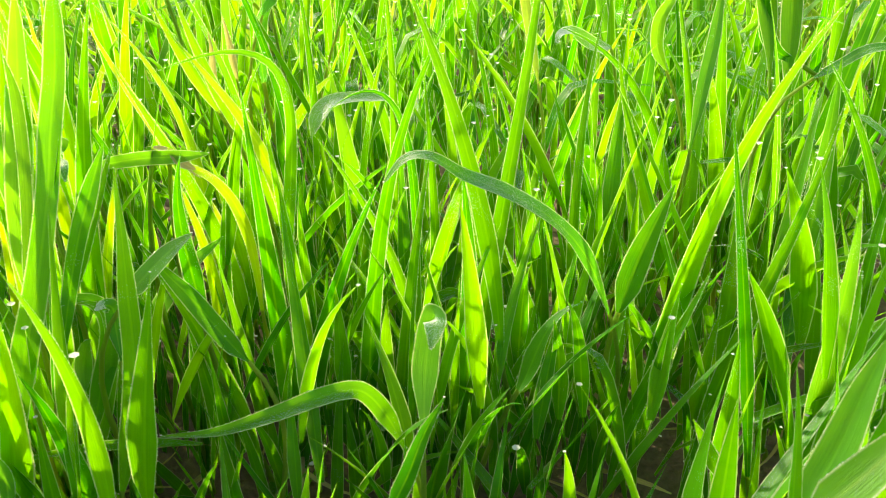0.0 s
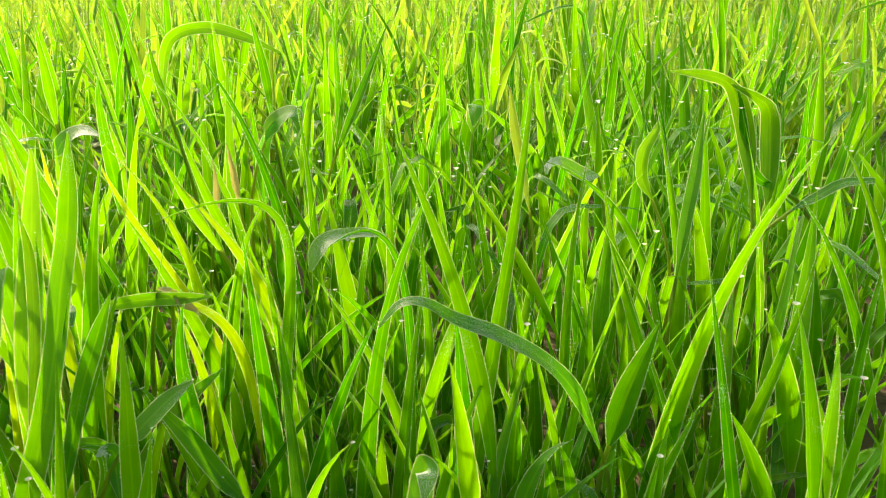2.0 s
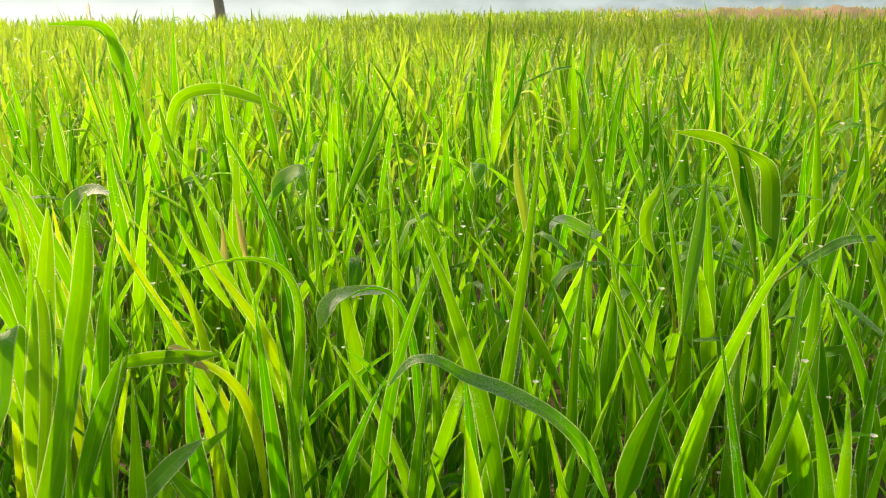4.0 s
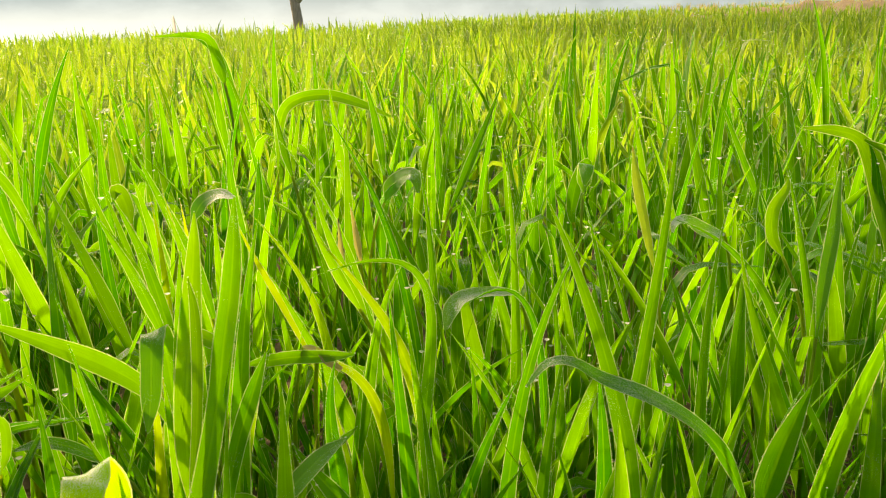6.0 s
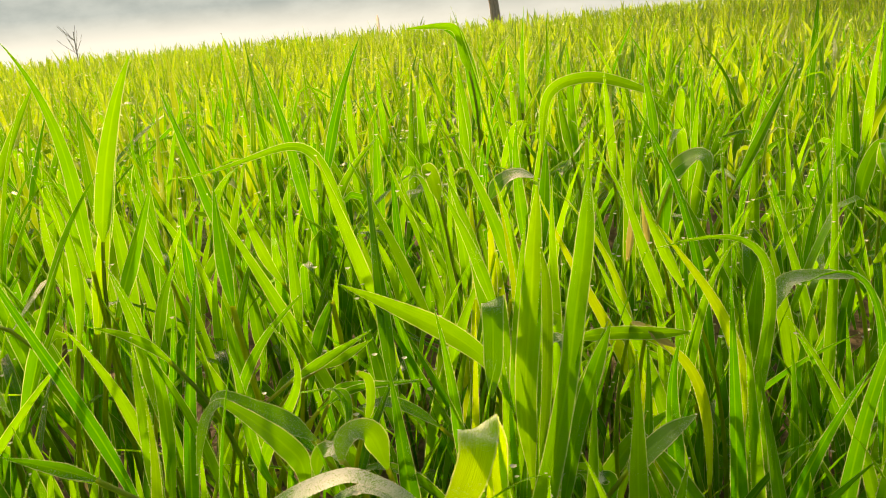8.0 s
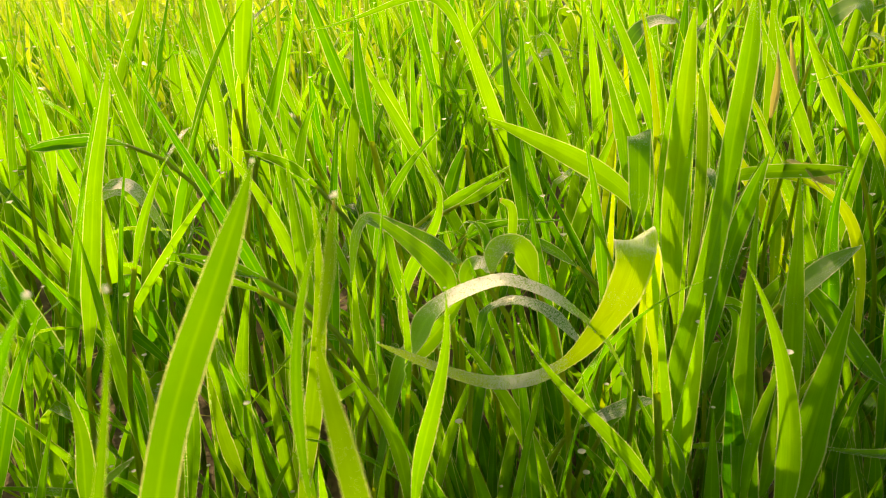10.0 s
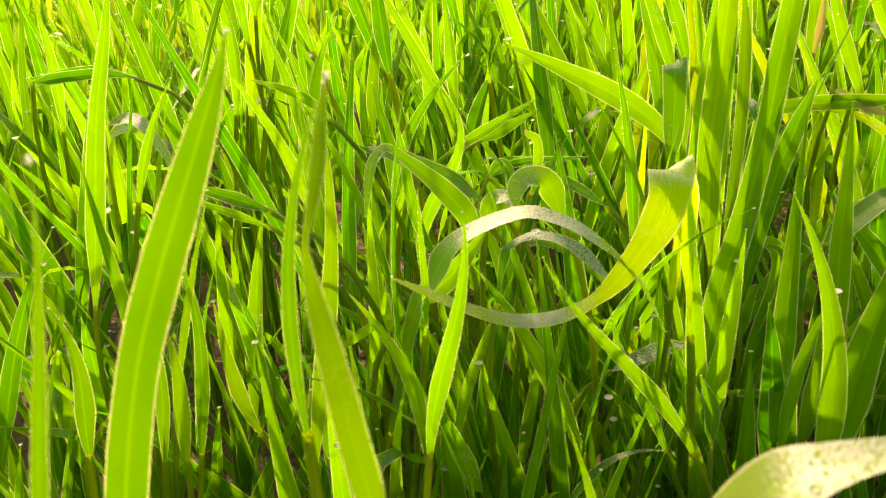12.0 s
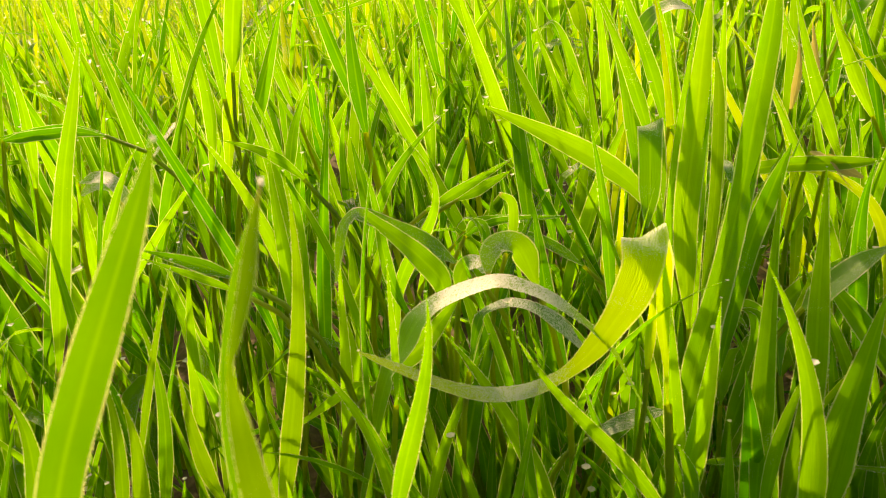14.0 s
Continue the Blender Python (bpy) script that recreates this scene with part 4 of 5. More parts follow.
shoot((-0.2364, 0.2476, 0.1135), (-0.2444, 0.2413, 0.1500), (-0.2530, 0.2346, 0.1868), (-0.2694, 0.2217, 0.2189), 0.0097, "eye")
shoot((-0.3577, 0.3303, 0.2223), (-0.3443, 0.3409, 0.2310), (-0.3305, 0.3517, 0.2390), (-0.3171, 0.3622, 0.2477), 0.0068, "eye")
shoot((-0.3450, 0.2895, 0.1776), (-0.3569, 0.2802, 0.2061), (-0.3491, 0.2863, 0.2372), (-0.3562, 0.2807, 0.2664), 0.0073, "eye")
shoot((-0.4000, 0.3354, 0.2635), (-0.4014, 0.3342, 0.2893), (-0.4009, 0.3346, 0.3150), (-0.3996, 0.3356, 0.3407), 0.0094, "eye")
shoot((-0.5470, 0.3472, 0.2233), (-0.5399, 0.3527, 0.2633), (-0.5316, 0.3592, 0.3037), (-0.5197, 0.3686, 0.3417), 0.0114, "eye", BACKLIT)
shoot((-0.4938, 0.3254, 0.2497), (-0.4835, 0.3334, 0.2789), (-0.4735, 0.3413, 0.3090), (-0.4639, 0.3488, 0.3386), 0.0097, "eye")
shoot((-0.5142, 0.3093, 0.2378), (-0.5057, 0.3160, 0.2778), (-0.5070, 0.3149, 0.3088), (-0.5150, 0.3087, 0.3489), 0.0083, "eye")
shoot((-0.4025, 0.3969, 0.2208), (-0.4015, 0.3977, 0.2495), (-0.4012, 0.3979, 0.2782), (-0.4019, 0.3974, 0.3068), 0.0085, "eye")
shoot((-0.3837, 0.4117, 0.2406), (-0.3942, 0.4034, 0.2159), (-0.3997, 0.3991, 0.1885), (-0.4047, 0.3952, 0.1612), 0.0096, "eye")
shoot((-0.3387, 0.2182, 0.1133), (-0.3326, 0.2230, 0.1576), (-0.3301, 0.2249, 0.2022), (-0.3267, 0.2276, 0.2468), 0.0075, "eye")
shoot((-0.2469, 0.3283, 0.1799), (-0.2461, 0.3289, 0.2148), (-0.2478, 0.3275, 0.2498), (-0.2528, 0.3236, 0.2842), 0.0067, "eye")
shoot((-0.3414, 0.4448, 0.1554), (-0.3449, 0.4420, 0.1910), (-0.3493, 0.4386, 0.2267), (-0.3553, 0.4339, 0.2619), 0.0081, "eye")
shoot((-0.1985, 0.2518, 0.1296), (-0.2031, 0.2483, 0.1547), (-0.2151, 0.2389, 0.1774), (-0.2159, 0.2382, 0.2034), 0.0053, "eye")
shoot((-0.2081, 0.2951, 0.0812), (-0.2072, 0.2959, 0.1088), (-0.2086, 0.2947, 0.1375), (-0.1991, 0.3022, 0.1631), 0.0078, "eye")
shoot((-0.2543, 0.2589, 0.1102), (-0.2495, 0.2627, 0.1229), (-0.2461, 0.2654, 0.1371), (-0.2365, 0.2729, 0.1454), 0.0057, "eye")
shoot((-0.1891, 0.5642, 0.1961), (-0.2011, 0.5548, 0.2337), (-0.2117, 0.5465, 0.2708), (-0.2185, 0.5411, 0.3108), 0.0093, "eye")
shoot((-0.1578, 0.4616, 0.2532), (-0.1667, 0.4546, 0.2749), (-0.1741, 0.4489, 0.2978), (-0.1806, 0.4437, 0.3206), 0.0074, "eye")
shoot((-0.1845, 0.2882, 0.1071), (-0.1881, 0.2854, 0.1221), (-0.1916, 0.2826, 0.1371), (-0.1958, 0.2794, 0.1519), 0.0064, "eye")
shoot((-0.4067, 0.1649, 0.2489), (-0.4014, 0.1691, 0.2673), (-0.3947, 0.1743, 0.2852), (-0.3849, 0.1819, 0.3003), 0.0047, "eye")
shoot((-0.6039, 0.2390, 0.2402), (-0.5991, 0.2428, 0.2701), (-0.5966, 0.2447, 0.2979), (-0.5991, 0.2428, 0.3283), 0.0077, "eye")
shoot((-0.5166, 0.2439, 0.2793), (-0.5322, 0.2317, 0.2874), (-0.5467, 0.2203, 0.2858), (-0.5631, 0.2075, 0.2846), 0.0057, "eye")
shoot((-0.1787, 0.4219, 0.2429), (-0.1692, 0.4272, 0.2417), (-0.1664, 0.4288, 0.2285), (-0.1593, 0.4327, 0.2224), 0.0053, "up", STRAW)
shoot((-0.2334, 0.6116, 0.2173), (-0.2303, 0.6121, 0.2350), (-0.2284, 0.6125, 0.2519), (-0.2310, 0.6120, 0.2697), 0.0064, "eye", STRAW)
shoot((-0.2217, 0.6337, 0.2259), (-0.2228, 0.6330, 0.2431), (-0.2242, 0.6321, 0.2601), (-0.2268, 0.6305, 0.2772), 0.0063, "eye", STRAW)
shoot((-0.2181, 0.3790, 0.1044), (-0.2172, 0.3791, 0.1102), (-0.2044, 0.3813, 0.1935), (-0.1937, 0.3832, 0.1504), 0.0081, "eye", DUSTY)
shoot((-0.2807, 0.2001, 0.1942), (-0.2778, 0.2024, 0.2159), (-0.2785, 0.2019, 0.2375), (-0.2769, 0.2031, 0.2593), 0.0034, "eye")
shoot((-0.1603, 0.3171, 0.0778), (-0.1650, 0.3133, 0.0925), (-0.1691, 0.3100, 0.1071), (-0.1776, 0.3030, 0.1188), 0.0070, "eye")
shoot((-0.2210, 0.2030, 0.1255), (-0.2106, 0.2115, 0.1460), (-0.2026, 0.2180, 0.1563), (-0.1830, 0.2341, 0.1462), 0.0034, "up", DUSTY)
shoot((-0.1951, 0.0079, 0.3164), (-0.1925, 0.0100, 0.3264), (-0.1889, 0.0129, 0.3353), (-0.1838, 0.0170, 0.3435), 0.0036, "eye")
shoot((-0.3714, 0.1834, 0.1440), (-0.3740, 0.1813, 0.1601), (-0.3717, 0.1831, 0.1728), (-0.3681, 0.1860, 0.1883), 0.0060, "eye")
shoot((0.0308, 0.4898, 0.1013), (0.0274, 0.4892, 0.1279), (0.0153, 0.4871, 0.1483), (0.0067, 0.4856, 0.1725), 0.0065, "eye")
shoot((0.0375, 0.4402, 0.0261), (0.0323, 0.4393, 0.0651), (0.0198, 0.4372, 0.1008), (0.0072, 0.4350, 0.1380), 0.0075, "eye")
shoot((0.1958, 0.4265, 0.0793), (0.1916, 0.4258, 0.1197), (0.1994, 0.4271, 0.1605), (0.1933, 0.4261, 0.2006), 0.0137, "eye")
shoot((0.1316, 0.3750, 0.0997), (0.1261, 0.3741, 0.1120), (0.1207, 0.3732, 0.1244), (0.1141, 0.3720, 0.1362), 0.0086, "eye")
shoot((-0.1468, 0.3886, 0.0450), (-0.1440, 0.3890, 0.0869), (-0.1526, 0.3876, 0.1247), (-0.1562, 0.3870, 0.1659), 0.0108, "eye")
shoot((-0.0475, 0.5272, 0.0125), (-0.0430, 0.5279, 0.0659), (-0.0528, 0.5263, 0.1325), (-0.0365, 0.5290, 0.1821), 0.0171, "eye")
shoot((-0.0783, 0.4408, 0.0079), (-0.0719, 0.4419, 0.0708), (-0.0680, 0.4425, 0.1331), (-0.0540, 0.4449, 0.1949), 0.0138, "eye")
shoot((0.0645, 0.4448, 0.0260), (0.0742, 0.4464, 0.0649), (0.0848, 0.4482, 0.1050), (0.0825, 0.4478, 0.1456), 0.0122, "eye")
shoot((0.1392, 0.4777, 0.0073), (0.1341, 0.4769, 0.0526), (0.1356, 0.4771, 0.0963), (0.1413, 0.4781, 0.1410), 0.0128, "eye")

shoot((-0.2026, 0.2677, 0.1943), (-0.2021, 0.2681, 0.2086), (-0.2003, 0.2695, 0.2231), (-0.2003, 0.2695, 0.2375), 0.0052, "eye", BACKLIT)

# leaves whose bends and folds show
blade([(-0.2229, 0.0189, 0.1964, 0.0055), (-0.2178, 0.0285, 0.2370, 0.0071), (-0.2097, 0.0360, 0.2744, 0.0076), (-0.2050, 0.0419, 0.2961, 0.0070), (-0.2018, 0.0483, 0.3109, 0.0072), (-0.1973, 0.0531, 0.3232, 0.0064), (-0.1937, 0.0580, 0.3344, 0.0046), (-0.1914, 0.0610, 0.3416, 0.0024), (-0.1895, 0.0630, 0.3477, 0.0002)], GREEN)
blade([(-0.1592, 0.0444, 0.2523, 0.0047), (-0.1585, 0.0459, 0.2793, 0.0050), (-0.1614, 0.0471, 0.2957, 0.0048), (-0.1656, 0.0497, 0.3066, 0.0041), (-0.1692, 0.0521, 0.3136, 0.0028), (-0.1712, 0.0540, 0.3200, 0.0010), (-0.1720, 0.0565, 0.3232, 0.0015), (-0.1751, 0.0628, 0.3290, 0.0024), (-0.1786, 0.0684, 0.3342, 0.0016), (-0.1809, 0.0732, 0.3388, 0.0002)], GREEN)
blade([(-0.1314, 0.0650, 0.2543, 0.0143), (-0.1250, 0.0663, 0.2641, 0.0149), (-0.1192, 0.0663, 0.2751, 0.0146), (-0.1137, 0.0674, 0.2860, 0.0137), (-0.1089, 0.0694, 0.2923, 0.0115), (-0.1032, 0.0730, 0.2952, 0.0072), (-0.0968, 0.0774, 0.2962, 0.0046), (-0.0912, 0.0819, 0.2939, 0.0005)], WET_GLARE, face=(-0.42, -0.26, 0.87), fold=0.12)
blade([(-0.1958, 0.2723, 0.1763, 0.0037), (-0.1992, 0.2778, 0.1989, 0.0068), (-0.2025, 0.2799, 0.2227, 0.0134), (-0.2046, 0.2781, 0.2377, 0.0175), (-0.2053, 0.2742, 0.2467, 0.0180), (-0.2036, 0.2689, 0.2525, 0.0178), (-0.2006, 0.2614, 0.2520, 0.0174), (-0.1990, 0.2552, 0.2460, 0.0154), (-0.2005, 0.2491, 0.2371, 0.0146), (-0.2041, 0.2416, 0.2286, 0.0109), (-0.2091, 0.2331, 0.2202, 0.0085), (-0.2151, 0.2235, 0.2140, 0.0048), (-0.2222, 0.2113, 0.2120, 0.0052), (-0.2304, 0.2001, 0.2137, 0.0055), (-0.2385, 0.1917, 0.2177, 0.0050), (-0.2457, 0.1830, 0.2248, 0.0042), (-0.2571, 0.1745, 0.2333, 0.0028), (-0.2648, 0.1688, 0.2391, 0.0006)], GLOW, lie=[0] * 10 + [0.05, 0.15, 0.4, 0.6, 0.6, 0.6, 0.5, 0.4], fold=0.05)
blade([(-0.3043, 0.1937, 0.1390, 0.0112), (-0.2892, 0.2033, 0.1980, 0.0113), (-0.2799, 0.2059, 0.2146, 0.0105), (-0.2737, 0.2113, 0.2282, 0.0097), (-0.2636, 0.2174, 0.2374, 0.0072), (-0.2467, 0.2272, 0.2435, 0.0060), (-0.2339, 0.2297, 0.2423, 0.0047), (-0.2236, 0.2315, 0.2384, 0.0040), (-0.2158, 0.2333, 0.2328, 0.0032), (-0.2100, 0.2368, 0.2257, 0.0026), (-0.2038, 0.2396, 0.2169, 0.0023), (-0.1959, 0.2462, 0.1921, 0.0006)], SILVER, lie=0.8, fold=0.08)
blade([(-0.2671, 0.2331, 0.1951, 0.0023), (-0.2659, 0.2398, 0.2132, 0.0032), (-0.2632, 0.2425, 0.2195, 0.0037), (-0.2552, 0.2446, 0.2242, 0.0041), (-0.2474, 0.2469, 0.2248, 0.0038), (-0.2388, 0.2492, 0.2217, 0.0044), (-0.2309, 0.2490, 0.2175, 0.0044), (-0.2175, 0.2453, 0.2091, 0.0006)], SILVER, lie=0.8, fold=0.08)
blade([(-0.2992, 0.2626, 0.1942, 0.0078), (-0.2989, 0.2619, 0.2177, 0.0097), (-0.3060, 0.2588, 0.2298, 0.0101), (-0.3130, 0.2535, 0.2404, 0.0075), (-0.3203, 0.2485, 0.2493, 0.0052), (-0.3248, 0.2421, 0.2568, 0.0039), (-0.3267, 0.2353, 0.2549, 0.0036), (-0.3250, 0.2277, 0.2487, 0.0036), (-0.3202, 0.2165, 0.2339, 0.0007)], DUSTY, lie=0.5, fold=0.1)
blade([(-0.1944, 0.3361, 0.1008, 0.0062), (-0.1877, 0.3457, 0.1340, 0.0105), (-0.1826, 0.3562, 0.1583, 0.0120), (-0.1820, 0.3578, 0.1730, 0.0107), (-0.1859, 0.3541, 0.1846, 0.0074), (-0.1924, 0.3449, 0.1899, 0.0037), (-0.1949, 0.3350, 0.1880, 0.0008)], DUSTY)
blade([(-0.2241, 0.4044, 0.0911, 0.0066), (-0.2062, 0.4212, 0.1210, 0.0097), (-0.1918, 0.4316, 0.1446, 0.0114), (-0.1805, 0.4419, 0.1598, 0.0094), (-0.1631, 0.4564, 0.1738, 0.0012)], SILVER)
blade([(-0.1554, 0.3031, 0.1110, 0.0123), (-0.1517, 0.3152, 0.1403, 0.0112), (-0.1508, 0.3261, 0.1715, 0.0101), (-0.1528, 0.3344, 0.2021, 0.0090), (-0.1543, 0.3414, 0.2299, 0.0047), (-0.1566, 0.3486, 0.2590, 0.0007)], LEAF)
blade([(-0.1995, 0.2837, 0.1138, 0.0127), (-0.1977, 0.3083, 0.1687, 0.0130), (-0.1926, 0.3271, 0.2085, 0.0114), (-0.1893, 0.3442, 0.2474, 0.0102), (-0.1886, 0.3541, 0.2722, 0.0106), (-0.1878, 0.3640, 0.2941, 0.0101), (-0.1866, 0.3702, 0.3163, 0.0085), (-0.1867, 0.3774, 0.3422, 0.0009)], LEAF)
blade([(-0.2135, 0.3460, 0.1718, 0.0083), (-0.2205, 0.3594, 0.2191, 0.0120), (-0.2219, 0.3763, 0.2645, 0.0129), (-0.2232, 0.3926, 0.3087, 0.0069), (-0.2226, 0.3969, 0.3283, 0.0010)], LIME)
blade([(-0.2001, 0.3230, 0.1864, 0.0036), (-0.2017, 0.3446, 0.2407, 0.0055), (-0.2050, 0.3581, 0.2828, 0.0054), (-0.2077, 0.3607, 0.3042, 0.0007)], GREEN)
blade([(-0.1931, 0.3262, 0.1567, 0.0052), (-0.1889, 0.3516, 0.2097, 0.0082), (-0.1830, 0.3650, 0.2385, 0.0086), (-0.1770, 0.3752, 0.2609, 0.0008)], LEAF)
blade([(-0.2436, 0.3830, 0.1942, 0.0078), (-0.2480, 0.3916, 0.2288, 0.0113), (-0.2503, 0.3926, 0.2542, 0.0128), (-0.2484, 0.3855, 0.2638, 0.0128), (-0.2445, 0.3750, 0.2619, 0.0125), (-0.2411, 0.3666, 0.2491, 0.0116), (-0.2383, 0.3581, 0.2348, 0.0099), (-0.2362, 0.3493, 0.2208, 0.0011)], DUSTY, fold=0.05)
blade([(-0.3491, 0.3526, 0.2024, 0.0026), (-0.3408, 0.3558, 0.2089, 0.0051), (-0.3204, 0.3653, 0.2094, 0.0044), (-0.2966, 0.3774, 0.2097, 0.0009)], DUSTY)
blade([(-0.3321, 0.3293, 0.2113, 0.0018), (-0.3297, 0.3343, 0.2169, 0.0042), (-0.3240, 0.3355, 0.2159, 0.0048), (-0.3193, 0.3308, 0.2083, 0.0042), (-0.3163, 0.3205, 0.1977, 0.0009)], DUSTY)
blade([(-0.2943, 0.2135, 0.1987, 0.0070), (-0.2848, 0.2260, 0.2079, 0.0093), (-0.2721, 0.2398, 0.2274, 0.0011)], LIME)
blade([(-0.1827, 0.2641, 0.1298, 0.0047), (-0.1852, 0.2703, 0.1447, 0.0065), (-0.1909, 0.2724, 0.1569, 0.0007)], LIME)
blade([(-0.2338, 0.2739, 0.1456, 0.0036), (-0.2245, 0.2837, 0.1500, 0.0066), (-0.2133, 0.2887, 0.1556, 0.0075), (-0.2049, 0.2903, 0.1590, 0.0020)], SILVER, lie=0.5, fold=0.1)
blade([(-0.2810, 0.2501, 0.2210, 0.0038), (-0.2805, 0.2527, 0.2300, 0.0062), (-0.2754, 0.2528, 0.2355, 0.0080), (-0.2689, 0.2515, 0.2364, 0.0056), (-0.2657, 0.2487, 0.2343, 0.0009)], SILVER, lie=0.5, fold=0.1)
blade([(-0.2338, 0.3730, 0.1997, 0.0023), (-0.2383, 0.3747, 0.2094, 0.0040), (-0.2484, 0.3759, 0.2262, 0.0069), (-0.2596, 0.3737, 0.2383, 0.0110), (-0.2779, 0.3668, 0.2521, 0.0121), (-0.3033, 0.3553, 0.2679, 0.0069), (-0.3240, 0.3455, 0.2799, 0.0009)], LEAF)
blade([(-0.5551, 0.2064, 0.2838, 0.0056), (-0.5405, 0.2184, 0.2846, 0.0062), (-0.5184, 0.2291, 0.2849, 0.0055), (-0.4998, 0.2355, 0.2824, 0.0009)], DUSTY)
blade([(-0.3522, 0.0956, 0.1940, 0.0047), (-0.3451, 0.0978, 0.2002, 0.0039), (-0.3361, 0.1020, 0.2075, 0.0008)], GREEN, lie=0.5, fold=0.1)
blade([(-0.5505, 0.2634, 0.2292, 0.0064), (-0.5516, 0.2613, 0.2397, 0.0084), (-0.5556, 0.2531, 0.2431, 0.0076), (-0.5580, 0.2418, 0.2386, 0.0014)], SILVER, lie=0.5, fold=0.1)
blade([(0.0731, 0.4403, 0.1517, 0.0065), (0.0585, 0.4378, 0.1868, 0.0083), (0.0404, 0.4312, 0.2108, 0.0087), (0.0158, 0.4218, 0.2294, 0.0082), (-0.0065, 0.4157, 0.2400, 0.0066), (-0.0224, 0.4108, 0.2507, 0.0047), (-0.0355, 0.4082, 0.2500, 0.0036), (-0.0458, 0.4028, 0.2382, 0.0009)], DUSTY, lie=0.7, fold=0.1)
blade([(-0.3911, 0.8364, 0.2641, 0.0087), (-0.3907, 0.8518, 0.3146, 0.0112), (-0.3740, 0.8511, 0.3375, 0.0123), (-0.3368, 0.8496, 0.3452, 0.0121), (-0.2967, 0.8439, 0.3377, 0.0102), (-0.2543, 0.8363, 0.3224, 0.0024)], LIME)
blade([(0.1852, 0.6559, 0.2363, 0.0070), (0.1781, 0.6686, 0.2824, 0.0140), (0.1689, 0.6709, 0.3128, 0.0139), (0.1580, 0.6680, 0.3270, 0.0086), (0.1390, 0.6561, 0.3342, 0.0076), (0.1146, 0.6423, 0.3380, 0.0012)], GREEN)
blade([(0.2004, 0.6643, 0.2202, 0.0071), (0.1983, 0.6795, 0.2713, 0.0151), (0.1945, 0.6829, 0.3022, 0.0132), (0.1817, 0.6688, 0.3156, 0.0077), (0.1602, 0.6577, 0.3270, 0.0017)], GREEN)
blade([(0.0680, 0.6416, 0.2586, 0.0096), (0.0548, 0.6350, 0.2622, 0.0104), (0.0395, 0.6298, 0.2716, 0.0077), (0.0311, 0.6178, 0.2718, 0.0042), (0.0294, 0.6106, 0.2667, 0.0013)], SILVER, lie=0.5, fold=0.1)
blade([(-0.0662, 0.5090, 0.2507, 0.0051), (-0.0843, 0.5062, 0.2524, 0.0059), (-0.1010, 0.4975, 0.2511, 0.0080), (-0.1071, 0.4891, 0.2443, 0.0086), (-0.1088, 0.4804, 0.2342, 0.0014)], SILVER, lie=0.5, fold=0.1)
blade([(-0.2131, 0.6785, 0.2674, 0.0040), (-0.2065, 0.6843, 0.2825, 0.0128), (-0.1930, 0.6842, 0.2918, 0.0118), (-0.1841, 0.6800, 0.2899, 0.0088), (-0.1796, 0.6720, 0.2784, 0.0019)], DUSTY, lie=0.5, fold=0.1)
blade([(-0.0514, 0.8087, 0.2512, 0.0113), (-0.0508, 0.8133, 0.2658, 0.0147), (-0.0494, 0.8090, 0.2786, 0.0145), (-0.0478, 0.8001, 0.2731, 0.0133), (-0.0484, 0.7910, 0.2609, 0.0022)], DUSTY)
blade([(-0.1615, 0.3471, 0.1933, 0.0096), (-0.1522, 0.3520, 0.2040, 0.0096), (-0.1415, 0.3572, 0.2147, 0.0079), (-0.1308, 0.3616, 0.2227, 0.0011)], SILVER, lie=0.5, fold=0.1)
blade([(-0.2208, 0.3840, 0.2103, 0.0062), (-0.2255, 0.3886, 0.2282, 0.0081), (-0.2190, 0.3880, 0.2399, 0.0080), (-0.2094, 0.3858, 0.2443, 0.0049), (-0.2050, 0.3793, 0.2378, 0.0009)], SILVER, lie=0.5, fold=0.1)
blade([(-0.3275, 0.5554, 0.2789, 0.0059), (-0.3197, 0.5610, 0.2930, 0.0102), (-0.3046, 0.5606, 0.3000, 0.0084), (-0.2894, 0.5575, 0.2982, 0.0017)], SILVER, lie=0.5, fold=0.1)
blade([(-0.2129, 0.4135, 0.2328, 0.0065), (-0.1875, 0.4193, 0.2368, 0.0078), (-0.1630, 0.4192, 0.2396, 0.0071), (-0.1453, 0.4181, 0.2427, 0.0013)], LIME)
blade([(0.1071, 0.6240, 0.2474, 0.0059), (0.0995, 0.6270, 0.2617, 0.0085), (0.0990, 0.6275, 0.2812, 0.0092), (0.1061, 0.6281, 0.2963, 0.0058), (0.1078, 0.6308, 0.3042, 0.0012)], LIME)
blade([(0.0173, 0.6250, 0.2341, 0.0044), (0.0095, 0.6338, 0.2677, 0.0070), (0.0027, 0.6415, 0.2971, 0.0070), (-0.0013, 0.6484, 0.3223, 0.0013)], PALE_LEAF)
blade([(0.1222, 0.5624, 0.2103, 0.0047), (0.1264, 0.5744, 0.2474, 0.0085), (0.1306, 0.5842, 0.2771, 0.0085), (0.1323, 0.5913, 0.2993, 0.0050), (0.1342, 0.5973, 0.3179, 0.0012)], DUSTY)
blade([(0.1968, 0.5891, 0.2540, 0.0039), (0.2136, 0.5949, 0.2631, 0.0054), (0.2287, 0.5953, 0.2728, 0.0058), (0.2475, 0.5942, 0.2755, 0.0038)], DUSTY, lie=0.5, fold=0.1)
blade([(0.0788, 0.4506, 0.1472, 0.0146), (0.0869, 0.4562, 0.1784, 0.0151), (0.0950, 0.4598, 0.2027, 0.0091), (0.1024, 0.4621, 0.2235, 0.0010)], LEAF)
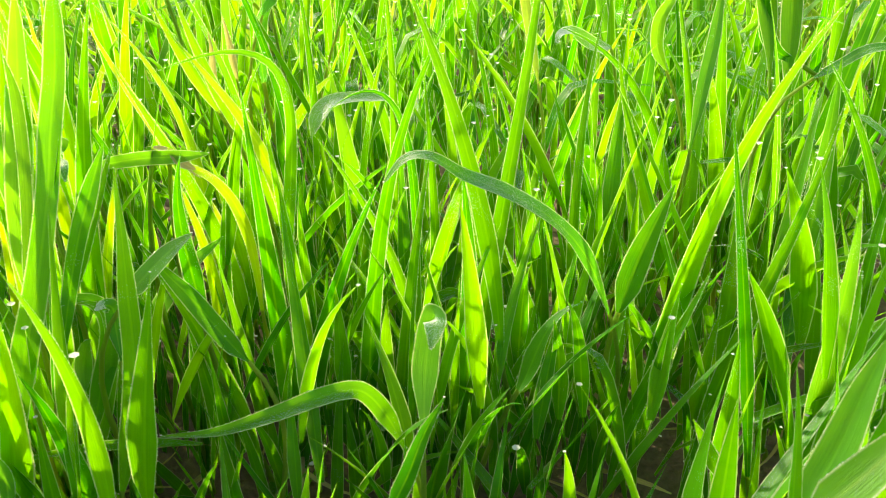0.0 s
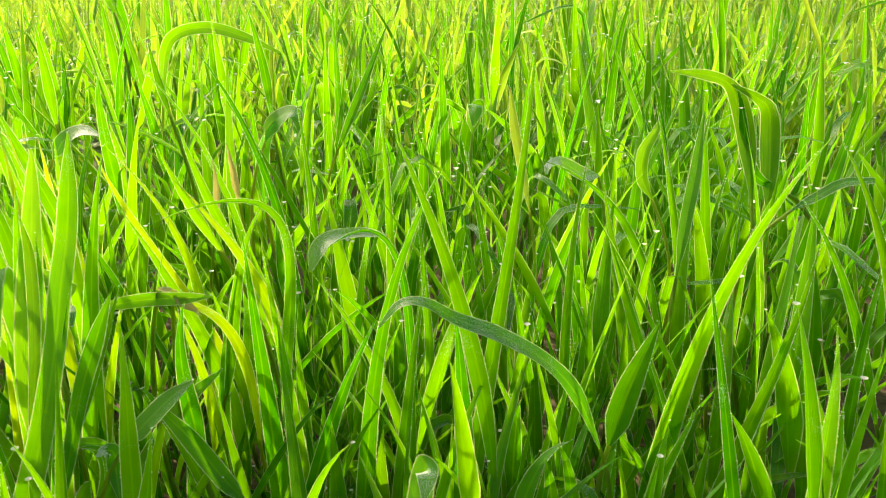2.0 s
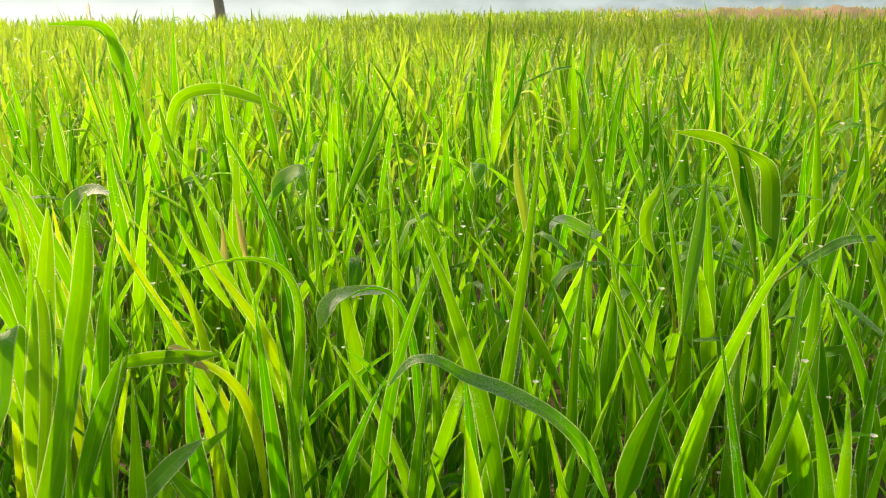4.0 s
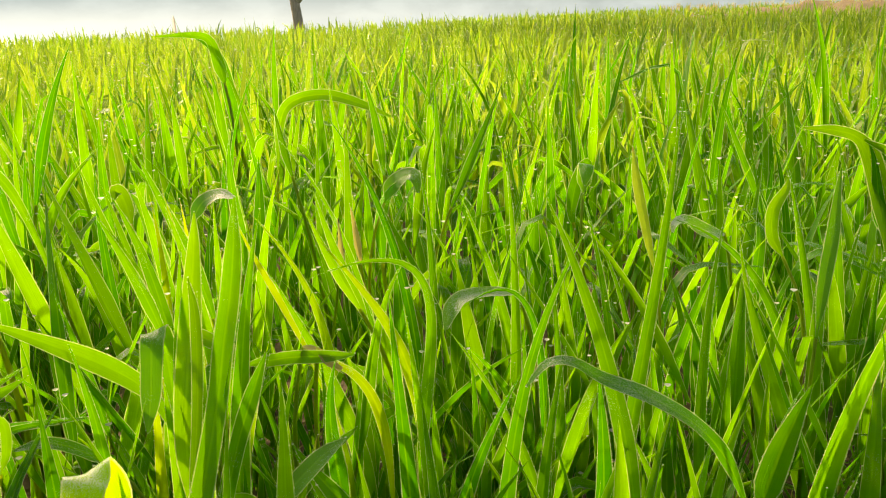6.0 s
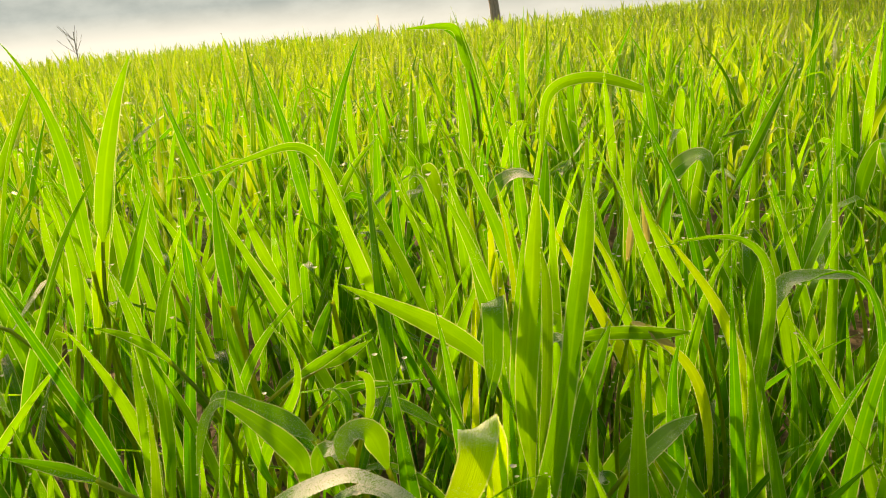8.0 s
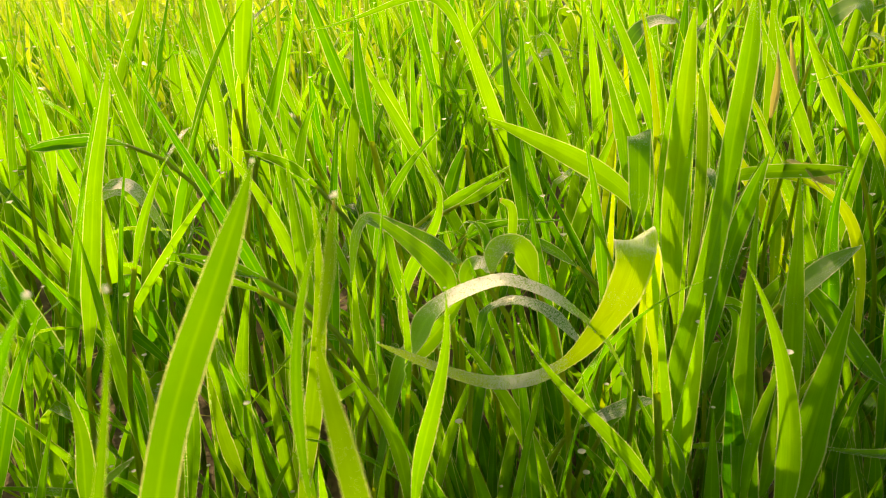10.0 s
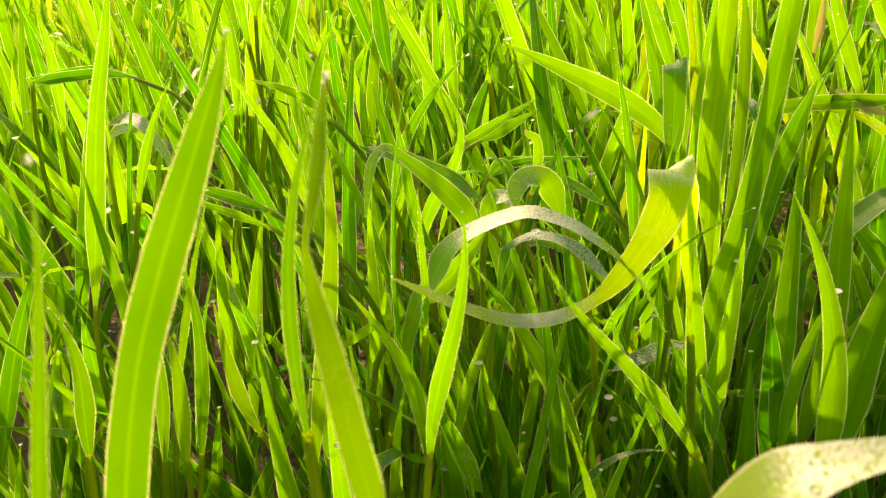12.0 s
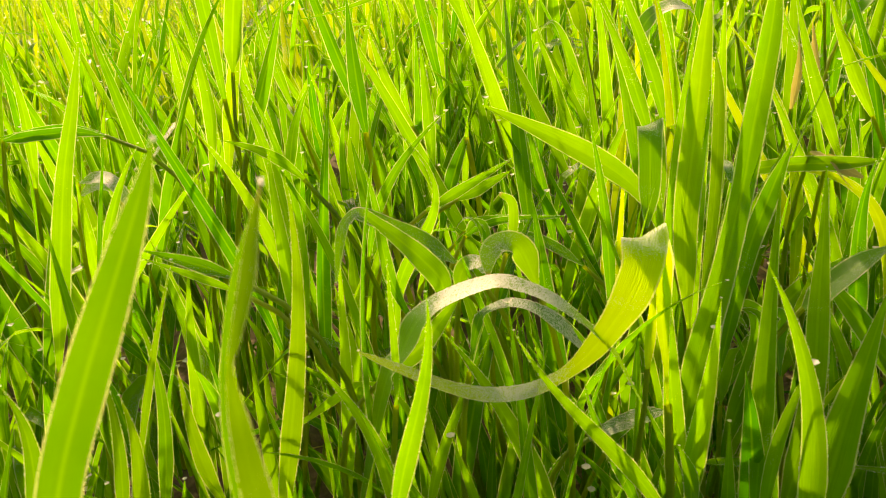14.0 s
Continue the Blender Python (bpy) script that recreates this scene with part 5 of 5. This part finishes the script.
blade([(-0.2459, 0.4044, 0.2573, 0.0064), (-0.2332, 0.4053, 0.2526, 0.0089), (-0.2161, 0.4017, 0.2483, 0.0069)], LIME)
blade([(-0.6531, 1.2019, 0.3308, 0.0229), (-0.6648, 1.2101, 0.3647, 0.0194), (-0.6743, 1.2076, 0.3973, 0.0140), (-0.6963, 1.1958, 0.4062, 0.0104), (-0.7497, 1.1756, 0.4062, 0.0026)], LEAF)
blade([(-0.5186, 0.2228, 0.2568, 0.0019), (-0.5106, 0.2289, 0.2595, 0.0071), (-0.4975, 0.2305, 0.2578, 0.0064), (-0.4825, 0.2294, 0.2457, 0.0044), (-0.4688, 0.2268, 0.2317, 0.0009)], SILVER, lie=0.5, fold=0.1)
blade([(-0.2490, 0.2627, 0.2257, 0.0086), (-0.2568, 0.2644, 0.2413, 0.0102), (-0.2624, 0.2578, 0.2452, 0.0085), (-0.2638, 0.2508, 0.2422, 0.0069), (-0.2608, 0.2443, 0.2357, 0.0010)], DUSTY, lie=0.5, fold=0.1)
blade([(-0.3055, 0.2829, 0.2185, 0.0073), (-0.3230, 0.2792, 0.2291, 0.0096), (-0.3351, 0.2716, 0.2380, 0.0078), (-0.3467, 0.2637, 0.2455, 0.0066), (-0.3486, 0.2566, 0.2431, 0.0011)], DUSTY, lie=0.5, fold=0.1)
blade([(-0.2827, 0.3707, 0.1838, 0.0027), (-0.2989, 0.3676, 0.1946, 0.0061), (-0.3118, 0.3592, 0.2019, 0.0060), (-0.3241, 0.3486, 0.2016, 0.0013)], DUSTY, lie=0.5, fold=0.1)
blade([(-0.2933, 0.3089, 0.2147, 0.0012), (-0.2910, 0.3132, 0.2259, 0.0047), (-0.2914, 0.3151, 0.2396, 0.0047), (-0.2959, 0.3117, 0.2451, 0.0023)], DUSTY)
blade([(-0.3480, 0.5116, 0.2881, 0.0085), (-0.3534, 0.5145, 0.3046, 0.0110), (-0.3557, 0.5107, 0.3132, 0.0101), (-0.3541, 0.5039, 0.3071, 0.0017)], GREEN)
blade([(-0.1698, 0.4224, 0.2426, 0.0033), (-0.1618, 0.4184, 0.2373, 0.0059), (-0.1525, 0.4155, 0.2342, 0.0013)], STRAW)
blade([(-0.5209, 0.3473, 0.2937, 0.0093), (-0.5226, 0.3538, 0.3140, 0.0116), (-0.5236, 0.3655, 0.3470, 0.0116), (-0.5217, 0.3803, 0.3832, 0.0078), (-0.5167, 0.3950, 0.4137, 0.0012)], LIME)
blade([(-0.4434, 0.1483, 0.1952, 0.0091), (-0.4453, 0.1661, 0.2458, 0.0091), (-0.4460, 0.1789, 0.2812, 0.0075), (-0.4441, 0.1923, 0.3138, 0.0048), (-0.4434, 0.2017, 0.3376, 0.0008)], LEAF)
blade([(-0.0121, 0.3287, 0.1473, 0.0120), (-0.0135, 0.3402, 0.1707, 0.0131), (-0.0119, 0.3443, 0.1897, 0.0124), (-0.0093, 0.3423, 0.2007, 0.0116), (-0.0075, 0.3349, 0.2033, 0.0111), (-0.0070, 0.3296, 0.1994, 0.0073), (-0.0076, 0.3245, 0.1939, 0.0010)], SILVER, fold=0.05)
blade([(-0.0227, 0.3381, 0.1245, 0.0055), (-0.0309, 0.3394, 0.1413, 0.0092), (-0.0399, 0.3389, 0.1549, 0.0091), (-0.0481, 0.3348, 0.1608, 0.0085), (-0.0620, 0.3265, 0.1603, 0.0084), (-0.0820, 0.3195, 0.1534, 0.0073), (-0.1072, 0.3117, 0.1464, 0.0042), (-0.1315, 0.3066, 0.1447, 0.0008)], LEAF, lie=0.15)
blade([(-0.0170, 0.2803, 0.1428, 0.0075), (-0.0102, 0.2838, 0.1588, 0.0078), (-0.0039, 0.2886, 0.1774, 0.0054), (0.0038, 0.2924, 0.1936, 0.0007)], LEAF)
blade([(0.1411, 0.2852, 0.1652, 0.0127), (0.1504, 0.2923, 0.1875, 0.0137), (0.1571, 0.2996, 0.2110, 0.0094), (0.1628, 0.3045, 0.2302, 0.0020)], DUSTY)
blade([(0.1227, 0.2308, 0.2100, 0.0116), (0.1366, 0.2384, 0.2203, 0.0123), (0.1488, 0.2457, 0.2307, 0.0083), (0.1612, 0.2523, 0.2396, 0.0008)], LIME)
blade([(-0.1682, 0.3412, 0.1589, 0.0028), (-0.1722, 0.3481, 0.1741, 0.0073), (-0.1714, 0.3479, 0.1847, 0.0078), (-0.1729, 0.3443, 0.1892, 0.0055), (-0.1744, 0.3384, 0.1893, 0.0011)], SILVER, lie=0.5, fold=0.1)
blade([(-0.1967, 0.3453, 0.1317, 0.0030), (-0.1983, 0.3516, 0.1449, 0.0095), (-0.1950, 0.3526, 0.1570, 0.0059), (-0.1901, 0.3511, 0.1636, 0.0009)], SILVER)
blade([(-0.1133, 0.3676, 0.1473, 0.0059), (-0.1258, 0.3708, 0.1580, 0.0101), (-0.1425, 0.3728, 0.1791, 0.0100), (-0.1555, 0.3726, 0.1946, 0.0052), (-0.1679, 0.3763, 0.2064, 0.0009)], LEAF)

# shoots between those, from a dozen shapes
rng = np.random.default_rng(23)


def plain_shoot(tall):
    thing = tagged(new("wheat_shoot"), "slender green wheat shoot among its neighbours", "wheat", "wheat shoots in the field")
    turn, up = rng.uniform(0, 2 * np.pi), 0.45 * tall
    part("stem", tube(bezier([(0, 0, -0.01), (0, 0, 0.1), (0.004, 0, up * 0.7), (0.006, 0.003, up)], 6), np.linspace(0.0024, 0.0015, 6)), STEM, thing)
    for k in range(4):
        way = turn + k * np.pi + rng.normal(0, 0.5)
        droop = rng.uniform(1.7, 2.8) if rng.random() < 0.22 else abs(rng.normal(0.5, 0.35))
        line = arcs(rng, np.array([[0.0, 0.0, tall * (0.05 + 0.13 * k)]]), np.array([way]), np.array([tall * rng.uniform(0.5, 0.72)]),
                    np.array([abs(rng.normal(0.2, 0.12))]), np.array([droop]), 13)[0]
        part("leaf", leaf_along(line, (-math.cos(way) * 0.8, -math.sin(way) * 0.8, 0.6), rng.uniform(0.011, 0.016), rng.uniform(0.1, 0.4),
                                rng.normal(0, 0.6), 3), LEAF, thing)
    return thing


def fan(near, far, spread, count):
    """Spots over a fan of ground: distance near to far, angle within spread of the field's middle line."""
    r = np.sqrt(rng.uniform(near ** 2, far ** 2, count))
    a = radians(115) + rng.uniform(-spread, spread, count)
    keep = r < field_edge(np.degrees(a) - 90)
    return np.stack([r * np.cos(a), r * np.sin(a)], 1)[keep]


shapes = [plain_shoot(0.30 * rng.uniform(0.85, 1.1)) for _ in range(12)]
spots = fan(0.62, 1.05, 0.85, 130)
for k, (x, y) in enumerate(spots):
    m = pose(x, y, 0, rng.normal(0, 5), rng.normal(0, 5), rng.uniform(0, 360))
    if k < len(shapes):
        shapes[k].matrix_basis = m
    else:
        copy_thing(shapes[k % len(shapes)], m)


# ---------------------------------------------------------------- the crop beyond and below
TIPS = []                                       # leaf tips that carry a drop


def crop(name, label, parts, wet=0.0, material=LEAF):
    verts, quads, uvs, shift = [], [], [], 0
    for v, q, t in parts:
        ends = v[t[:, 1] == 1.0]
        TIPS.append(ends[rng.random(len(ends)) < wet])
        verts.append(v), quads.append(q + shift), uvs.append(t)
        shift += len(v)
    ob = new(name, mesh_of(name, np.concatenate(verts), np.concatenate(quads), material, np.concatenate(uvs)))
    return tagged(ob, label, "wheat", kind="stuff")


CROP = 0.288
low_rng = np.random.default_rng(5)              # side shoots where the stand is thin
crop("wheat_understorey", "low wheat leaves crowded near the soil",
     [tillers(rng, fan(0.16, 0.42, 1.1, 56), 10, 3, 4, 0.14, 0.011, 0.05),
      tillers(rng, fan(0.30, 0.62, 1.05, 145), 10, 3, 4, 0.21, 0.0130, 0.06),
      tillers(low_rng, low_rng.uniform((-0.30, 0.37), (0.10, 0.60), (46, 2)), 10, 3, 4, 0.16, 0.0120, 0.12)], 0.1)
crop("wheat_near", "dense young green wheat leaves wet with dew",
     [tillers(rng, fan(0.55, 0.9, 1.0, 170), 11, 3, 4, 0.26, 0.0160),
      tillers(rng, fan(0.9, 1.8, 1.0, 560), 11, 3, 4, CROP, 0.0175),
      tillers(rng, fan(1.8, 3.4, 0.95, 640), 9, 2, 3, CROP, 0.0200)], 0.6)
crop("wheat_middle", "dense young green wheat leaves wet with dew",
     [tillers(rng, fan(1.2, 1.8, 1.0, 260), 11, 3, 4, CROP, 0.0175),
      tillers(rng, fan(1.8, 5.0, 0.95, 3900), 9, 2, 3, CROP, 0.0205)], 0.8, PALE_LEAF)
crop("wheat_far", "wheat field running back into the mist",
     [tillers(rng, fan(5.0, 12.0, 0.95, 10000), 5, 2, 3, 1.06 * CROP, 0.021),
      tillers(rng, fan(12.0, 36.0, 0.95, 11000), 4, 2, 3, 1.12 * CROP, 0.040)], 0.0, PALE_LEAF)


# the field goes on to the sides and behind
turns = radians(115) + rng.uniform(1.0, 2 * np.pi - 1.0, 13000)
reach = 0.65 + 8.0 * rng.random(13000) ** 0.9
crop("wheat_around", "young wheat continuing round about",
     [tillers(rng, np.stack([reach * np.cos(turns), reach * np.sin(turns)], 1), 6, 2, 3, CROP, 0.018)], 0.0, PALE_LEAF)


# dead leaves and stalks on the soil
litter = fan(0.15, 0.9, 1.05, 420)
straws = arcs(rng, np.concatenate([litter, rng.uniform(0.004, 0.03, len(litter))[:, None]], 1), rng.uniform(0, 6.28, len(litter)),
              rng.uniform(0.03, 0.11, len(litter)), rng.uniform(1.1, 1.6, len(litter)), rng.uniform(1.3, 1.7, len(litter)), 7, 0.9)
verts, quads, uvs = ribbons(straws, np.tile([0.1, -0.2, 1.0], (len(litter), 1)), rng.uniform(0.0015, 0.006, len(litter)),
                            rng.uniform(0.2, 0.8, len(litter)), rng.normal(0, 1.2, len(litter)))
tagged(new("dead_leaves", mesh_of("dead_leaves", verts, quads, STRAW, uvs)), "dry brown wheat leaves lying on the soil", "litter", kind="stuff")


# ---------------------------------------------------------------- dew
def drops(name, label, places, radii, material):
    """Shallow beads of water that hang from an edge or a tip."""
    around = np.linspace(0, 2 * np.pi, 7)[:-1]
    ring = np.stack([np.cos(around), np.sin(around), np.full(6, 0.1)], 1)
    ball = np.concatenate([ring, [(0, 0, -0.55)]])
    k, after = np.arange(6), (np.arange(6) + 1) % 6
    tri = np.stack([after, k, np.full(6, 6)], 1)
    v = places[:, None] + ball * radii[:, None, None]
    f = tri[None] + (np.arange(len(places)) * len(ball))[:, None, None]
    ob = new(name, mesh_of(name, v.reshape(-1, 3), f.reshape(-1, 3), material))
    return tagged(ob, label, "dew", kind="stuff")


beads, sizes, tips = [], [], []
for grid, width in DEW:
    for edge in (grid[:, 0], grid[:, -1]):
        far = np.linalg.norm(np.diff(edge, axis=0), axis=1).sum()
        count = int(far / 0.0011)
        u = np.sort(rng.uniform(0.5, len(edge) - 1.5, count))
        k = u.astype(int)
        spot = edge[k] + (edge[k + 1] - edge[k]) * (u - k)[:, None]
        fine = min(1.5, max(0.35, np.linalg.norm(STAND - grid[len(grid) // 2, 2]) / 0.42))
        beads.append(spot), sizes.append(fine * (0.00015 + 0.00030 * rng.random(count) ** 3))
    if rng.random() < 0.7:
        tips.append(grid[-1, 2] + [0, 0, 0.0006])
near_tips = [grid[-1, 2] for grid, width in DEW if np.linalg.norm(STAND - grid[len(grid) // 2, 2]) < 0.22]


def round_drop(place, radius, material, label):
    """One larger drop, a little flattened where it sits."""
    bm = bmesh.new()
    bmesh.ops.create_icosphere(bm, subdivisions=3, radius=radius)
    for vert in bm.verts:
        vert.co.z *= 0.8
    for face in bm.faces:
        face.smooth = True
    me = bpy.data.meshes.new("dew_drop")
    bm.to_mesh(me)
    bm.free()
    me.materials.append(material)
    ob = new("dew_drop", me)
    ob.location = place
    return tagged(ob, label, "dew", "dew drops on the nearest leaves")


for spot in near_tips:
    round_drop(spot, rng.uniform(0.0004, 0.0006), BEADS, "bright round dew drop on a leaf tip")
round_drop((-0.1099, 0.0562, 0.2958), 0.0011, WATER, "large clear dew drop resting on a bent leaf")
round_drop((-0.1041, 0.0608, 0.3000), 0.0007, WATER, "clear dew drop resting on a bent leaf")
drops("dew_beads", "fine beads of dew along the leaf edges", np.concatenate(beads), np.concatenate(sizes), BEADS)
drops("dew_drops", "clear dew drops on the leaf tips", np.array(tips), rng.uniform(0.0004, 0.0007, len(tips)), BEADS)
drops("dew_sparkle", "small dew drops on the tips of the crop", np.concatenate(TIPS), 0.0006 + 0.0019 * rng.random(sum(map(len, TIPS))) ** 2, BEADS)


# ---------------------------------------------------------------- the far side of the field
def branch(name, points, r0, r1, parent, material, steps=12, sides=8):
    line = bezier(points, steps)
    return part(name, tube(line, np.linspace(r0, r1, steps), sides), material, parent)


def dead_trunk():
    thing = tagged(new("tree_trunk"), "grey-brown bare tree trunk with a stub branch in the wheat", "tree")
    thing.location = (-8.1, 18.0, 0)
    branch("foot", [(0.03, 0, -1.35), (0.02, 0, -1.0), (0.0, 0, -0.5), (0.0, 0, -0.05)], 0.16, 0.125, thing, BARK, 8, 12)
    branch("trunk", [(0.0, 0, -0.1), (0.03, 0, 0.4), (-0.06, 0, 0.7), (-0.09, 0.02, 1.15)], 0.125, 0.105, thing, BARK, 16, 12)
    branch("limb", [(-0.05, 0, 0.72), (0.08, 0, 0.78), (0.17, 0, 0.88), (0.24, 0, 1.02)], 0.055, 0.035, thing, BARK)
    branch("limb", [(-0.10, 0, 1.02), (-0.16, 0.05, 1.15), (-0.20, 0.1, 1.25), (-0.22, 0.12, 1.4)], 0.07, 0.05, thing, BARK)
    return thing


def post():
    thing = tagged(new("field_post"), "thin pale post at the edge of the wheat, paled for mist", "post")
    thing.location = (-11.5, 18.2, 0)
    line = bezier([(0, 0, -1.35), (0, 0, -0.4), (0.01, 0, 0.25), (0.0, 0, 0.60)], 12)
    part("shaft", leaf_along(line, (0.45, -0.85, 0.1), 0.085, 0.8, 0.2, 7, 1.0, 40.0), PALE_POST, thing)
    return thing


def bare_shrub():
    thing = tagged(new("bare_shrub"), "leafless grey shrub half lost in mist", "shrub")
    thing.location = (-13.0, 10.2, 0)
    branch("stem", [(0, 0, -1.35), (0.02, 0, -0.4), (0.0, 0, 0.3), (0.03, 0, 0.7)], 0.022, 0.008, thing, TWIG, 8, 6)
    for k in range(9):
        a, up, out = rng.uniform(0, 6.28), rng.uniform(0.25, 0.6), rng.uniform(0.15, 0.32)
        c, s = math.cos(a) * out, math.sin(a) * out
        branch("twig", [(0.01, 0, up), (c * 0.4, s * 0.4, up + 0.08), (c * 0.8, s * 0.8, up + 0.2), (c, s, up + rng.uniform(0.25, 0.42))],
               0.006, 0.003, thing, TWIG, 7, 5)
    return thing


def earth_bank():
    """A low ridge of dry soil along the field's right-hand edge."""
    along = np.linspace(0, 1, 90)
    x, y = -0.2 + 15.5 * along, 18.5 - 9.0 * along ** 1.4
    rise = 0.38 * np.minimum(1, along * 5) * (0.95 + 0.10 * np.sin(along * 23) * np.sin(along * 61 + 1))
    slope = np.array([-0.9, -0.55, -0.25, 0.0, 0.35, 0.8, 1.3])
    height = np.array([0.0, 0.55, 0.9, 1.0, 0.95, 0.6, 0.0])
    v = np.stack(np.broadcast_arrays(x[:, None] + slope * 0.3, y[:, None] + slope, rise[:, None] * height - 0.02), -1)
    v = v + rng.normal(0, 0.045, v.shape)
    n = len(slope)
    i, j = np.meshgrid(np.arange(89), np.arange(n - 1), indexing="ij")
    q = np.stack([i * n + j, (i + 1) * n + j, (i + 1) * n + j + 1, i * n + j + 1], -1).reshape(-1, 4)
    ob = new("earth_bank", mesh_of("earth_bank", v.reshape(-1, 3), q, DRY_SOIL))
    return tagged(ob, "low bank of dry reddish soil along the field", "bank", kind="structure")


def dry_tufts():
    """Straw-coloured grass on and before the bank."""
    u = rng.uniform(0.02, 1, 1500)
    off = rng.uniform(-1.3, 0.7, 1500)
    spots = np.stack([-0.2 + 15.5 * u + off * 0.3, 18.5 - 9.0 * u ** 1.4 + off], 1)
    v, q, uv = tillers(rng, spots, 5, 2, 4, 0.11, 0.016)
    v = v + np.array([0, 0, 1.0]) * (0.31 * np.repeat(np.tile(np.exp(-off ** 2 * 2.2), 4), 10))[:, None]
    ob = new("dry_grass", mesh_of("dry_grass", v, q, STRAW, uv))
    return tagged(ob, "dry straw-coloured grass tufts on the bank", "grass", kind="stuff")


def tall_tree():
    """An unseen tall tree, added behind the backdrop towards the sun: its crown shades a stretch of the field."""
    thing = tagged(new("tall_tree"), "unseen tall tree added behind the mist to shade the field", "tree")
    thing.location = (-30.2, 28.0, -1.3)
    branch("trunk", [(0, 0, -0.2), (0.3, 0.1, 8), (-0.2, 0.2, 18), (0.2, 0, 28)], 0.65, 0.22, thing, BARK, 18, 12)
    tips = []
    for k in range(16):
        a, up, out = k * 2.4, 22.5 + 0.20 * k, rng.uniform(1.6, 3.4)
        c, s = math.cos(a) * out, math.sin(a) * out
        branch("limb", [(0, 0, up), (c * 0.3, s * 0.3, up + 0.5), (c * 0.7, s * 0.7, up + 1.4), (c, s, up + 2.2)], 0.16, 0.04, thing, BARK, 8, 6)
        tips += [(c * f, s * f, up + 2.2 * f) for f in (0.45, 0.75, 1.0)]
    middle = np.repeat(np.array(tips), 85, axis=0)
    spot = middle + rng.normal(0, 0.6, middle.shape)
    way = unit(rng.normal(0, 1, spot.shape) + [0, 0, -0.5])
    u = np.linspace(0, 1, 4)[None, :, None]
    line = spot[:, None] + way[:, None] * u * rng.uniform(0.22, 0.40, len(spot))[:, None, None]
    part("crown", ribbons(line, unit(rng.normal(0, 1, spot.shape)), rng.uniform(0.14, 0.24, len(spot)), np.full(len(spot), 0.2), np.zeros(len(spot)), 2), TREE_LEAF, thing)
    return thing


dry_tufts()
tall_tree()
dead_trunk()
post()
bare_shrub()
earth_bank()
